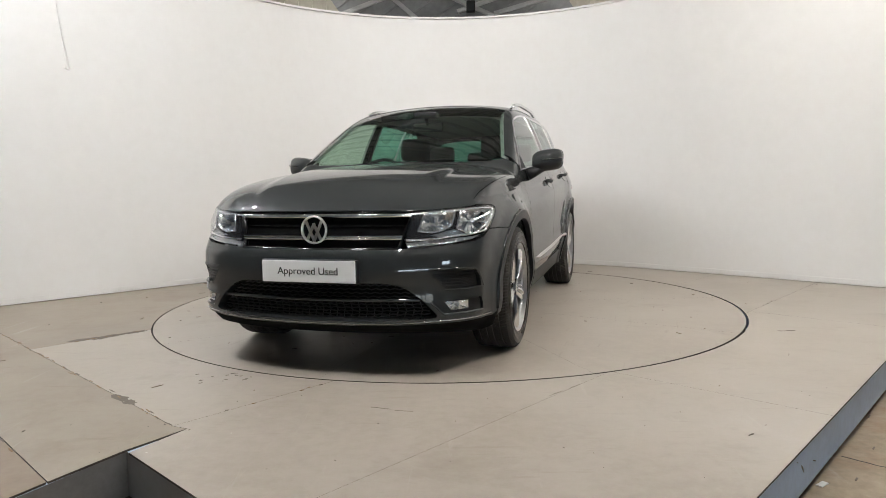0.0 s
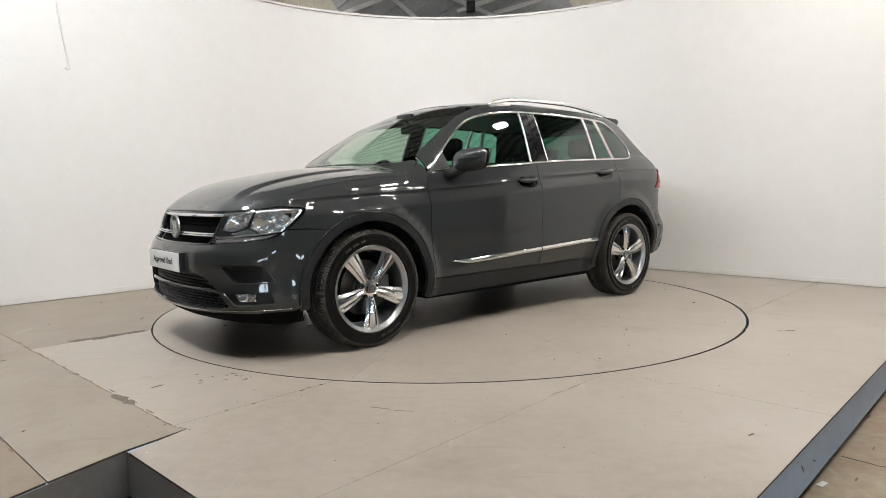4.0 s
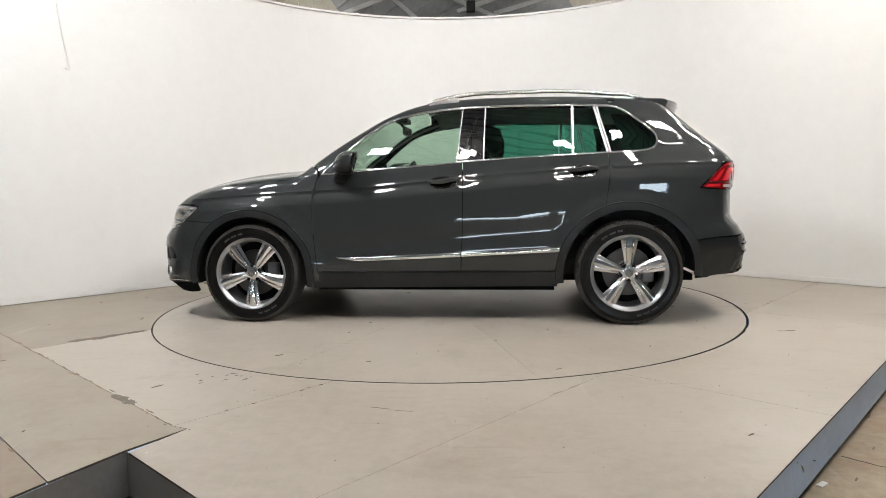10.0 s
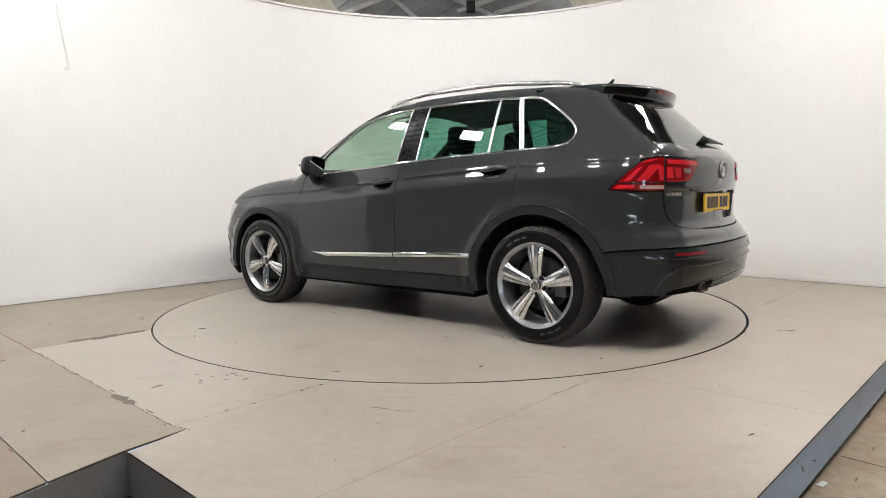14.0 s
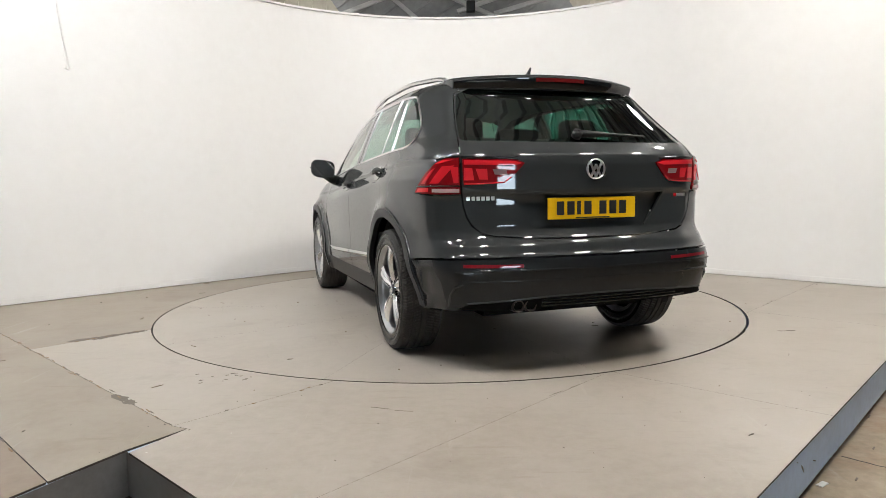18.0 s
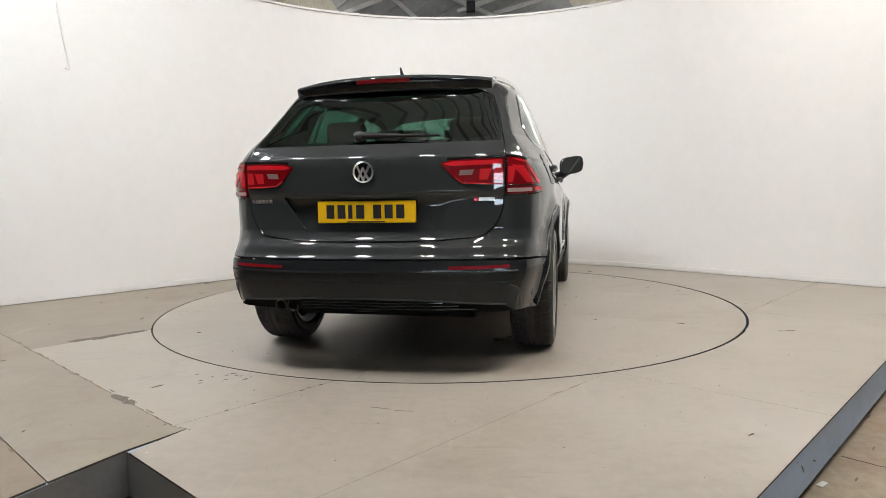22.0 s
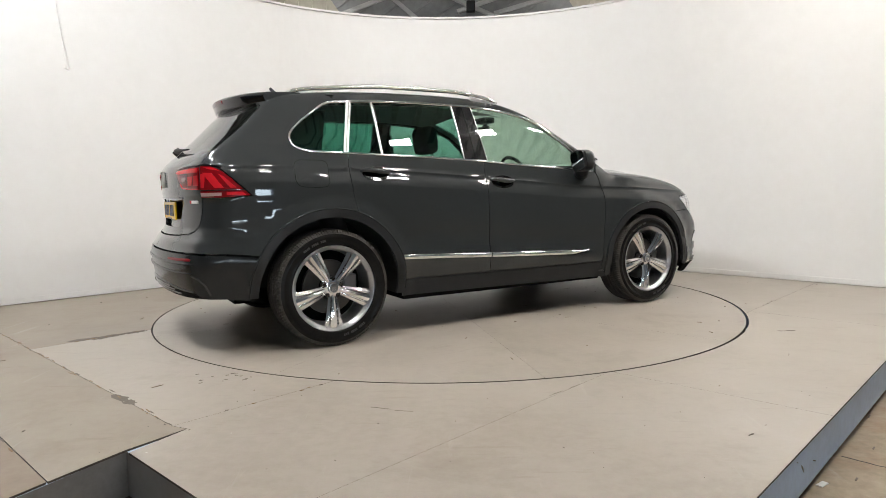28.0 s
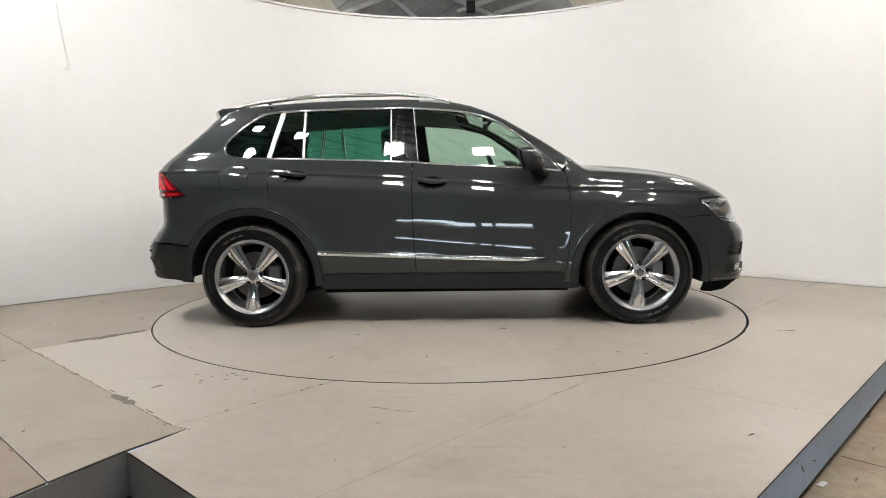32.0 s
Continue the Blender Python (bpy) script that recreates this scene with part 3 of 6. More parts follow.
NOTCH_A, NOTCH_B, NOTCH_C = (-1.06, -2.833), (-1.205, -3.044), (-1.84, -4.35)
STAGE = [uv(6.0, 3.045), uv(-1.7, 3.045), (0.15, -4.3), NOTCH_B, NOTCH_C, (-5.6, -4.35), (-5.6, 0.0), (0.1, 5.4)]
HOLE = [(x + 0.004, y) for x, y in ring_poly(TT_R + 0.0065)]


def flat_piece(bm, poly, z1, z0, clip=(), hole=None, gap=0.0):
    """A board of the shape poly, cut by the clip outlines and the round hole, with real thickness."""
    poly = shrink(poly, gap)
    loops = [poly] + list(clip) + ([hole] if hole else [])
    vs, es = [], []
    for loop in loops:
        k = len(vs)
        vs += [Vector(q) for q in loop]
        es += [(k + i, k + (i + 1) % len(loop)) for i in range(len(loop))]
    co, _, fs, *_ = delaunay_2d_cdt(vs, es, [], 0, 1e-6)
    cen = np.array([[sum(co[i].x for i in f) / len(f), sum(co[i].y for i in f) / len(f)] for f in fs])
    keep = inside(poly, cen)
    for c in clip:
        keep &= inside(c, cen)
    if hole:
        keep &= ~inside(hole, cen)
    fs = [f for f, k in zip(fs, keep) if k]
    top, bot = {}, {}
    for f in fs:
        for i in f:
            if i not in top:
                top[i] = bm.verts.new((co[i].x, co[i].y, z1))
                bot[i] = bm.verts.new((co[i].x, co[i].y, z0))
    edges = {}
    for f in fs:
        bm.faces.new([top[i] for i in f])
        bm.faces.new([bot[i] for i in reversed(f)])
        for a, b in zip(f, list(f[1:]) + [f[0]]):
            edges[(a, b)] = True
    for a, b in edges:
        if (b, a) not in edges:
            bm.faces.new((top[b], top[a], bot[a], bot[b])).material_index = 1


stage = tagged(new("floor"), "raised plywood stage painted grey, with worn seams", "floor", kind="structure")
bm = bmesh.new()
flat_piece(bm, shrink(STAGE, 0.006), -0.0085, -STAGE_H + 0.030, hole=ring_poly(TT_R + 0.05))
base = part("stage_base", bm, M_FASCIA, stage, "stage side, blue-grey, with dark grey faces left of centre")
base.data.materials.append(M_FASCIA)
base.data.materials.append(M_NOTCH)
# upright faces left of the centre are dark grey
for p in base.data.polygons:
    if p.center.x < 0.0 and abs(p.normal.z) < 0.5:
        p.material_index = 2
bm = bmesh.new()
flat_piece(bm, shrink(STAGE, 0.035), -STAGE_H + 0.030, -STAGE_H, hole=ring_poly(TT_R + 0.05))
part("plinth", bm, M_EDGE, stage, "dark recessed foot of the stage").data.materials.append(M_EDGE)
FAR = 7.0
BOARDS = [
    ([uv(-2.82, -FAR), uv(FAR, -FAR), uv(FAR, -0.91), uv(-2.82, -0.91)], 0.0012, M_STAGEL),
    ([uv(-2.82, -0.91), uv(FAR, -0.91), uv(FAR, 1.08), uv(-2.82, 1.08)], 0.0007, M_STAGE),
    ([uv(-2.82, 1.08), uv(FAR, 1.08), uv(FAR, 2.04), uv(-FAR, 2.04), NOTCH_C, NOTCH_A], 0.0007, M_STAGE),
    ([uv(-FAR, 2.04), uv(-0.98, 2.04), uv(-0.98, 3.4), uv(-FAR, 3.4)], 0.0007, M_STAGE),
    ([uv(-0.98, 2.04), uv(1.1, 2.04), uv(1.1, 3.4), uv(-0.98, 3.4)], 0.0007, M_STAGE),
    ([uv(1.1, 2.04), uv(FAR, 2.04), uv(FAR, 3.4), uv(1.1, 3.4)], 0.0007, M_STAGE),
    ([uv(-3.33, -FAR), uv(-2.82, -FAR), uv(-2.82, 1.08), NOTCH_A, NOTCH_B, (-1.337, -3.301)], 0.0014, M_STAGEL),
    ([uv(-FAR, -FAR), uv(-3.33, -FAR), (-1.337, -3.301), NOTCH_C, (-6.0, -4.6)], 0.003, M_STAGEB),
]
for poly, g, m in BOARDS:
    bm = bmesh.new()
    flat_piece(bm, poly, 0.0, -0.008, [STAGE], HOLE, g)
    part("floor_board", bm, m, stage).data.materials.append(M_EDGE)

# patches where the paint has come off along the seams
rng = random.Random(4)
chip_z = itertools.count()


def chip(cx, cy, lx, ly, ang, n=22, m=M_CHIP, name="bare_patch", owner=None):
    if owner is None and math.hypot(cx, cy) < TT_R + 0.05:
        return
    pts = []
    for i in range(n):
        a = 2 * math.pi * i / n
        k = 0.65 + 0.5 * rng.random()
        x, y = lx * k * math.cos(a), ly * k * math.sin(a)
        pts.append((cx + x * math.cos(ang) - y * math.sin(ang), cy + x * math.sin(ang) + y * math.cos(ang)))
    bm = bmesh.new()
    flat_piece(bm, pts, 0.0008 + 0.000012 * next(chip_z), -0.001)
    part(name, bm, m, owner or stage).data.materials.append(m)


for cx, cy, lx, ly, ang in ((-2.40, -1.19, 0.12, 0.035, 0.8), (-2.27, -1.09, 0.11, 0.04, 0.8), (-2.16, -0.985, 0.09, 0.035, 0.8), (-2.30, -1.17, 0.05, 0.02, 0.8), (-1.53, -2.43, 0.075, 0.03, -0.75), (-1.46, -2.49, 0.05, 0.025, -0.75), (-1.57, -2.395, 0.035, 0.016, -0.4),
                            (2.2, -1.245, 0.03, 0.014, -0.1), (2.14, -1.25, 0.025, 0.01, -0.1), (0.60, -2.345, 0.055, 0.0022, 0.77), (0.49, -2.45, 0.05, 0.0018, 0.77), (-0.30, -2.62, 0.05, 0.002, -0.35), (-0.20, -2.66, 0.04, 0.0015, -0.2)):
    chip(cx, cy, lx, ly, ang)
for i in range(16):
    chip(-1.20 + rng.gauss(0, 0.09), -2.13 + rng.gauss(0, 0.05), 0.010 * (0.4 + rng.random()), 0.005, rng.random() * 0.6, 8)
for i in range(40):
    chip(rng.uniform(-3, 1.8), rng.uniform(-3.6, -2.4), 0.002 + 0.0035 * rng.random(), 0.002, rng.random() * 3, 7)

# rusty dirt and bruises along the seams
for u0, v0, u1, v1, n, k in ((-2.82, -2.6, -2.82, 1.05, 60, 1.0), (-3.33, -1.5, -3.33, 0.9, 26, 1.2), (-2.75, -0.91, -2.0, -0.91, 10, 0.8), (-2.6, 1.08, 1.5, 1.08, 22, 0.5), (-1.4, 2.04, 2.2, 2.04, 20, 0.4)):
    for i in range(n):
        f = rng.random()
        cx, cy = uv(u0 + (u1 - u0) * f + rng.gauss(0, 0.006), v0 + (v1 - v0) * f + rng.gauss(0, 0.006))
        along = math.atan2(*reversed([b - a for a, b in zip(uv(u0, v0), uv(u1, v1))]))
        chip(cx, cy, k * (0.010 + 0.026 * rng.random()), 0.002 + 0.0018 * rng.random(), along + rng.gauss(0, 0.08), 12, M_RUST if rng.random() < 0.6 else M_CHIP)

# turntable in ten wedge boards, turning
turntable = tagged(new("turntable"), "round grey painted revolving platform in ten wedge boards", "turntable")
R_DECK = TT_R - 0.0065
for i in range(10):
    a0, a1 = radians(36 * i), radians(36 * (i + 1))
    poly = [(0.0, 0.0)] + [(R_DECK * math.cos(a0 + (a1 - a0) * k / 18), R_DECK * math.sin(a0 + (a1 - a0) * k / 18)) for k in range(19)]
    bm = bmesh.new()
    flat_piece(bm, poly, 0.0, -0.018, gap=0.0004)
    part("deck_board", bm, M_STAGE, turntable).data.materials.append(M_EDGE)
# scuffs on the platform and the boards round it
for i in range(46):
    r, a = TT_R * math.sqrt(rng.uniform(0.05, 0.93)), rng.uniform(0, 6.283)
    chip(r * math.cos(a), r * math.sin(a), 0.006 + 0.022 * rng.random() ** 2, 0.0014 + 0.002 * rng.random(), rng.uniform(0, 3.14), 9, rng.choice((M_CHIP, M_STAGEB, M_STAGEB)), "scuff_mark", turntable)
for i in range(70):
    chip(rng.uniform(-4.2, 3.6), rng.uniform(-3.3, 2.2), 0.005 + 0.03 * rng.random() ** 2, 0.0012 + 0.002 * rng.random(), rng.gauss(0.82, 0.5), 9, rng.choice((M_CHIP, M_STAGEB, M_STAGEB)), "scuff_mark")
bm = bmesh.new()
prism(bm, ring_poly(R_DECK - 0.02, 90), -0.12, -0.0185)
part("deck_frame", bm, M_DARK, turntable)
bm = bmesh.new()
lathe(bm, [(R_DECK - 0.004, -0.0185), (R_DECK - 0.004, -0.10), (R_DECK - 0.03, -0.10)], 120, "Z")
part("deck_rim", bm, M_DARK, turntable)

# joint covers and scrap by the stage edge
E0, E1 = Vector((*uv(-1.6, 3.045), 0)), Vector((*uv(3, 3.045), 0))
ed = (E1 - E0).normalized()
en = Vector((ed.y, -ed.x, 0))
bm = bmesh.new()
for s in (3.42,):
    c = E0 + ed * (s - 0.0)
    m = Matrix(((ed.x, en.x, 0, c.x), (ed.y, en.y, 0, c.y), (0, 0, 1, 0), (0, 0, 0, 1)))
    box(bm, -0.004, 0.004, -0.012, -0.004, -0.19, -0.02, m=m)
part("joint_strip", bm, M_DARK, stage)
bm = bmesh.new()
vs = [(1.395, -2.965), (1.44, -2.935), (1.452, -2.955), (1.41, -2.985)]
prism(bm, vs, -STAGE_H + 0.001, -STAGE_H + 0.004)
tagged(mesh_ob("paper_scrap", bm, M_PLATEW), "small white paper scrap lying on the concrete", "litter")
rng = random.Random(8)
for cx, cy, n, dx, dy in ((1.65, -2.715, 9, 0.022, -0.020), (1.95, -2.60, 5, 0.03, 0.004)):
    pts = [(cx + dx * i + rng.gauss(0, 0.004), cy + dy * i + rng.gauss(0, 0.004)) for i in range(n)]
    bm = bmesh.new()
    prism(bm, pts + [(x + 0.003, y + 0.005) for x, y in reversed(pts)], -STAGE_H - 0.001, -STAGE_H + 0.0012)
    tagged(mesh_ob("floor_crack", bm, M_EDGE), "dark filled crack in the concrete floor", "crack", kind="structure")
for x, y, l in ((2.07, -2.24, 0.03), (1.84, -2.625, 0.022), (1.58, -2.92, 0.02), (1.74, -2.50, 0.016), (1.53, -2.74, 0.012)):
    bm = bmesh.new()
    box(bm, -l * 0.7, l * 0.7, -0.003, 0.003, 0, 0.003)
    ob = tagged(mesh_ob("wood_chip", bm, M_CHIP), "small dark splinter lying on the concrete", "litter", group="splinters")
    ob.matrix_world = pose(x, y, -STAGE_H, 0, 0, 40 + 300 * l)

# ================= hall shell =================
HX0, HX1, HY0, HY1, HZ = -12.0, 12.0, -8.6, 10.5, 6.6


def ribbed(bm, n, fn, w=0.05):
    for i in range(n):
        box(bm, *fn(i))


bm = bmesh.new()
box(bm, HX0, HX1, HY1, HY1 + 0.2, -0.5, HZ)
for i in range(72):
    x = HX0 + 0.2 + i * 0.333
    box(bm, x - 0.035, x + 0.035, HY1 - 0.035, HY1 + 0.01, -0.2, HZ)
tagged(mesh_ob("wall_north", bm, M_CLAD), "ribbed pale metal cladding wall of the hall", "wall", kind="structure")
for nm, x0, x1 in (("wall_west", HX0 - 0.2, HX0), ("wall_east", HX1, HX1 + 0.2)):
    bm = bmesh.new()
    box(bm, x0, x1, HY0, HY1, -0.5, HZ)
    tagged(mesh_ob(nm, bm, M_SHED), "grey clad warehouse wall", "wall", kind="structure")
# south wall with two daylit openings behind the camera
OPEN = [(-1.55, 0.22, -0.2, 0.10), (0.36, 0.58, -0.2, 0.10), (0.66, 1.35, -0.2, 0.10), (2.38, 3.60, 0.68, 1.22)]
bm = bmesh.new()
loops = [[(HX0, -0.5), (HX1, -0.5), (HX1, HZ), (HX0, HZ)]] + [[(a, c), (b, c), (b, d), (a, d)] for a, b, c, d in OPEN]
xs = sorted({HX0, HX1} | {v for o in OPEN for v in o[:2]})
for a, b in zip(xs, xs[1:]):
    mid = (a + b) / 2
    o = [q for q in OPEN if q[0] < mid < q[1]]
    if o:
        box(bm, a, b, HY0 - 0.2, HY0, -0.5, o[0][2])
        box(bm, a, b, HY0 - 0.2, HY0, o[0][3], HZ)
    else:
        box(bm, a, b, HY0 - 0.2, HY0, -0.5, HZ)
bmesh.ops.remove_doubles(bm, verts=bm.verts[:], dist=1e-5)
tagged(mesh_ob("wall_south", bm, M_SHED), "grey clad warehouse wall with daylit openings", "wall", kind="structure")
bm = bmesh.new()
box(bm, HX0, HX1, HY0 - 1.6, HY0 - 1.55, -0.5, 4.0)
tagged(mesh_ob("backdrop", bm, M_DAY), "overcast daylight outside the hall openings", "sky", kind="structure")

# roof: deck, ribs, purlins and rafters in one piece
bm = bmesh.new()
box(bm, HX0 - 0.2, HX1 + 0.2, HY0 - 1.7, HY1 + 0.2, HZ, HZ + 0.2)
HALL = [(HX0, HY0), (HX1, HY0), (HX1, HY1), (HX0, HY1)]
n0 = len(bm.faces)
for i in range(74):
    q = -16.0 + 0.42 * i
    c = Vector((0.7071, 0.7071)) * q
    quad = [c + DB * 24 + Vector((0.7071, 0.7071)) * 0.04, c - DB * 24 + Vector((0.7071, 0.7071)) * 0.04, c - DB * 24 - Vector((0.7071, 0.7071)) * 0.04, c + DB * 24 - Vector((0.7071, 0.7071)) * 0.04]
    flat_piece(bm, [tuple(p) for p in quad], HZ + 0.01, HZ - 0.09, [HALL])
bm.faces.ensure_lookup_table()
for f in bm.faces[n0:]:
    f.material_index = 1
tagged(mesh_ob("ceiling", bm, [M_ROOF, M_RIBS]), "pale ribbed metal warehouse roof", "ceiling", kind="structure")


def beam(a, b, w, h, label="grey steel roof beam"):
    a, b = Vector(a), Vector(b)
    d = b - a
    m = Matrix.Translation((a + b) / 2) @ d.to_track_quat("X", "Z").to_matrix().to_4x4()
    bm = bmesh.new()
    L = d.length / 2
    box(bm, -L, L, -w / 2, w / 2, h / 2 - 0.02, h / 2)
    box(bm, -L, L, -w / 2, w / 2, -h / 2, -h / 2 + 0.02)
    box(bm, -L, L, -0.012, 0.012, -h / 2 + 0.02, h / 2 - 0.02)
    ob = tagged(mesh_ob("roof_beam", bm, M_STEEL), label, "beam", group="roof beams")
    ob.matrix_world = m


for y in (-7.4, -5, -2, 1, 4, 7):
    beam((HX0, y, HZ - 0.16), (HX1, y, HZ - 0.16), 0.14, 0.22)
for x in (-6, 6):
    beam((x, HY0, HZ - 0.42), (x, HY1, HZ - 0.42), 0.2, 0.3)
for a, b in (((-6, -8, 6.2), (0, -2, 6.2)), ((6, -8, 6.2), (0, -2, 6.2)), ((0, -2, 6.0), (-6, 4, 6.0)), ((0, -2, 6.0), (6, 4, 6.0))):
    beam(a, b, 0.08, 0.1, "thin grey steel roof brace")

# low lean-to roof behind the wall, seen over its top
bm = bmesh.new()
slope = Matrix.Translation((0.35, 9.55, 4.9)) @ Matrix.Rotation(radians(-34), 4, "Y")
box(bm, -2.2, 2.2, 0.2, 0.26, -2.0, 2.0, m=slope)
for i in range(11):
    z = -1.9 + i * 0.36
    box(bm, -2.2, 2.2, 0.155, 0.2, z - 0.03, z + 0.03, m=slope)
tagged(mesh_ob("lean_to_roof", bm, M_LEAN), "grey ribbed metal sheets of a sloping roof", "roof", kind="structure")
for a, b in (((-2.35, 9.2, 4.75), (-1.2, 9.2, 5.15)), ((-0.3, 9.3, 5.35), (1.1, 9.3, 4.72)), ((0.3, 9.0, 4.75), (3.4, 9.0, 5.75)), ((1.1, 9.1, 4.72), (4.2, 9.1, 5.55)), ((-1.3, 9.3, 5.3), (-0.6, 9.3, 4.7))):
    beam(a, b, 0.06, 0.09, "pale steel strut of the roof frame")
spk = tagged(new("loudspeaker"), "small dark box loudspeaker hung on a rod under the roof", "loudspeaker")
spk.location = (0.53, 7.6, 4.47)
bm = bmesh.new()
box(bm, -0.085, 0.085, -0.08, 0.08, -0.11, 0.10, 0.015)
part("cabinet", bm, M_PLAST, spk)
bm = bmesh.new()
tube(bm, [(0, 0, 0.09), (0, 0, 2.14)], 0.008, seg=8)
part("rod", bm, M_STEEL, spk)

# two unseen high-bay lamps, added to light the cladding behind the studio wall
for x in (-3.4, 3.6):
    hb = tagged(new("high_bay_lamp"), "unseen square high-bay lamp added under the warehouse roof, switched on", "lamp", group="high-bay lamps")
    hb.matrix_world = look((x, 8.3, 5.75), (x * 0.8, 10.6, 4.3))
    bm = bmesh.new()
    box(bm, -0.3, 0.3, -0.3, 0.3, 0.0, 0.08, 0.02)
    part("housing", bm, M_PLAST, hb)
    bm = bmesh.new()
    box(bm, -0.27, 0.27, -0.27, 0.27, -0.010, -0.002)
    part("diffuser", bm, M_BAY, hb, "glowing warm white diffuser")
    inv = hb.matrix_world.inverted()
    bm = bmesh.new()
    tube(bm, [inv @ Vector((x, 8.3, 5.8)), inv @ Vector((x, 8.3, HZ + 0.02))], 0.012, seg=8)
    part("hanger", bm, M_STEEL, hb)

# ring of floodlights round the stage
LAMPS, RING_R, RING_Z = 11, 3.95, 4.18
for i in range(LAMPS):
    a = radians(-180 + 198 * i / (LAMPS - 1))
    fl = tagged(new("floodlight"), "square LED floodlight hung from the roof, switched on", "lamp", group="ring of floodlights")
    eye = Vector((RING_R * math.cos(a), RING_R * math.sin(a) + 0.15, RING_Z))
    aim = Vector((0, 0.6, 0.35))
    m = look(eye, aim)
    fl.matrix_world = m
    bm = bmesh.new()
    box(bm, -0.16, 0.16, -0.12, 0.12, 0.0, 0.05, 0.01)
    part("housing", bm, M_PLAST, fl)
    bm = bmesh.new()
    box(bm, -0.143, 0.143, -0.10, 0.10, -0.008, -0.002)
    part("diffuser", bm, M_LAMPC if eye.x < -1.5 else M_LAMP, fl, "glowing white diffuser")
    inv = m.inverted()
    bm = bmesh.new()
    tube(bm, [inv @ (eye + Vector((0, 0, 0.03))), inv @ Vector((eye.x, eye.y, HZ + 0.02))], 0.012, seg=8)
    part("hanger", bm, M_STEEL, fl)


# ================= the car: parts =================
car = tagged(new("car"), "dark grey five-door sport utility car with silver alloy wheels", "car")


def sp(a, p):
    return math.copysign(abs(a) ** p, a)


def arc(cx, cz, r, a0, a1, n=24):
    return [(cx + r * math.cos(radians(a0 + (a1 - a0) * i / n)), cz + r * math.sin(radians(a0 + (a1 - a0) * i / n))) for i in range(n + 1)]


FAX, RAX, AZ = 1.3395, -1.3395, 0.348
FR_CUT, RR_CUT = 0.452, 0.474
xs_h = list(np.linspace(0.885, 1.80, 18)) + [1.84, 1.87]
RG_H = ridge(xs_h)
xs_r = list(np.linspace(-1.66, 0.85, 40))
RG_R = ridge(xs_r)

FDOOR_FRONT = [(0.836, 0.368), (0.857, 0.53), (0.872, 0.70), (0.867, 0.90), (0.848, 1.02), (0.824, 1.060)]
BELT = [(0.812, 1.062), (0.52, 1.085), (-0.026, 1.117), (-0.21, 1.133), (-0.63, 1.155), (-1.20, 1.175), (-1.41, 1.182)]
DLO_TOP = [(0.79, 1.09), (0.64, 1.225), (0.52, 1.325), (0.40, 1.408), (0.34, 1.437), (0.277, 1.460), (0.20, 1.478), (0.117, 1.494), (-0.036, 1.512), (-0.235, 1.525), (-0.65, 1.527), (-0.98, 1.519), (-1.22, 1.506)]
DLO_REAR = [(-1.27, 1.498), (-1.31, 1.48), (-1.374, 1.435), (-1.45, 1.378), (-1.51, 1.325), (-1.535, 1.29), (-1.541, 1.26), (-1.532, 1.228), (-1.508, 1.204), (-1.47, 1.19)]
DLO = BELT[:1] + DLO_TOP + DLO_REAR + BELT[:0:-1]
B_SHUT = [(-0.192, 0.368), (-0.203, 0.55), (-0.208, 0.70), (-0.212, 0.95), (-0.21, 1.133)]
LOWB = [(-1.20, 1.175), (-1.211, 1.10), (-1.209, 1.018), (-1.197, 0.92), (-1.179, 0.815)]

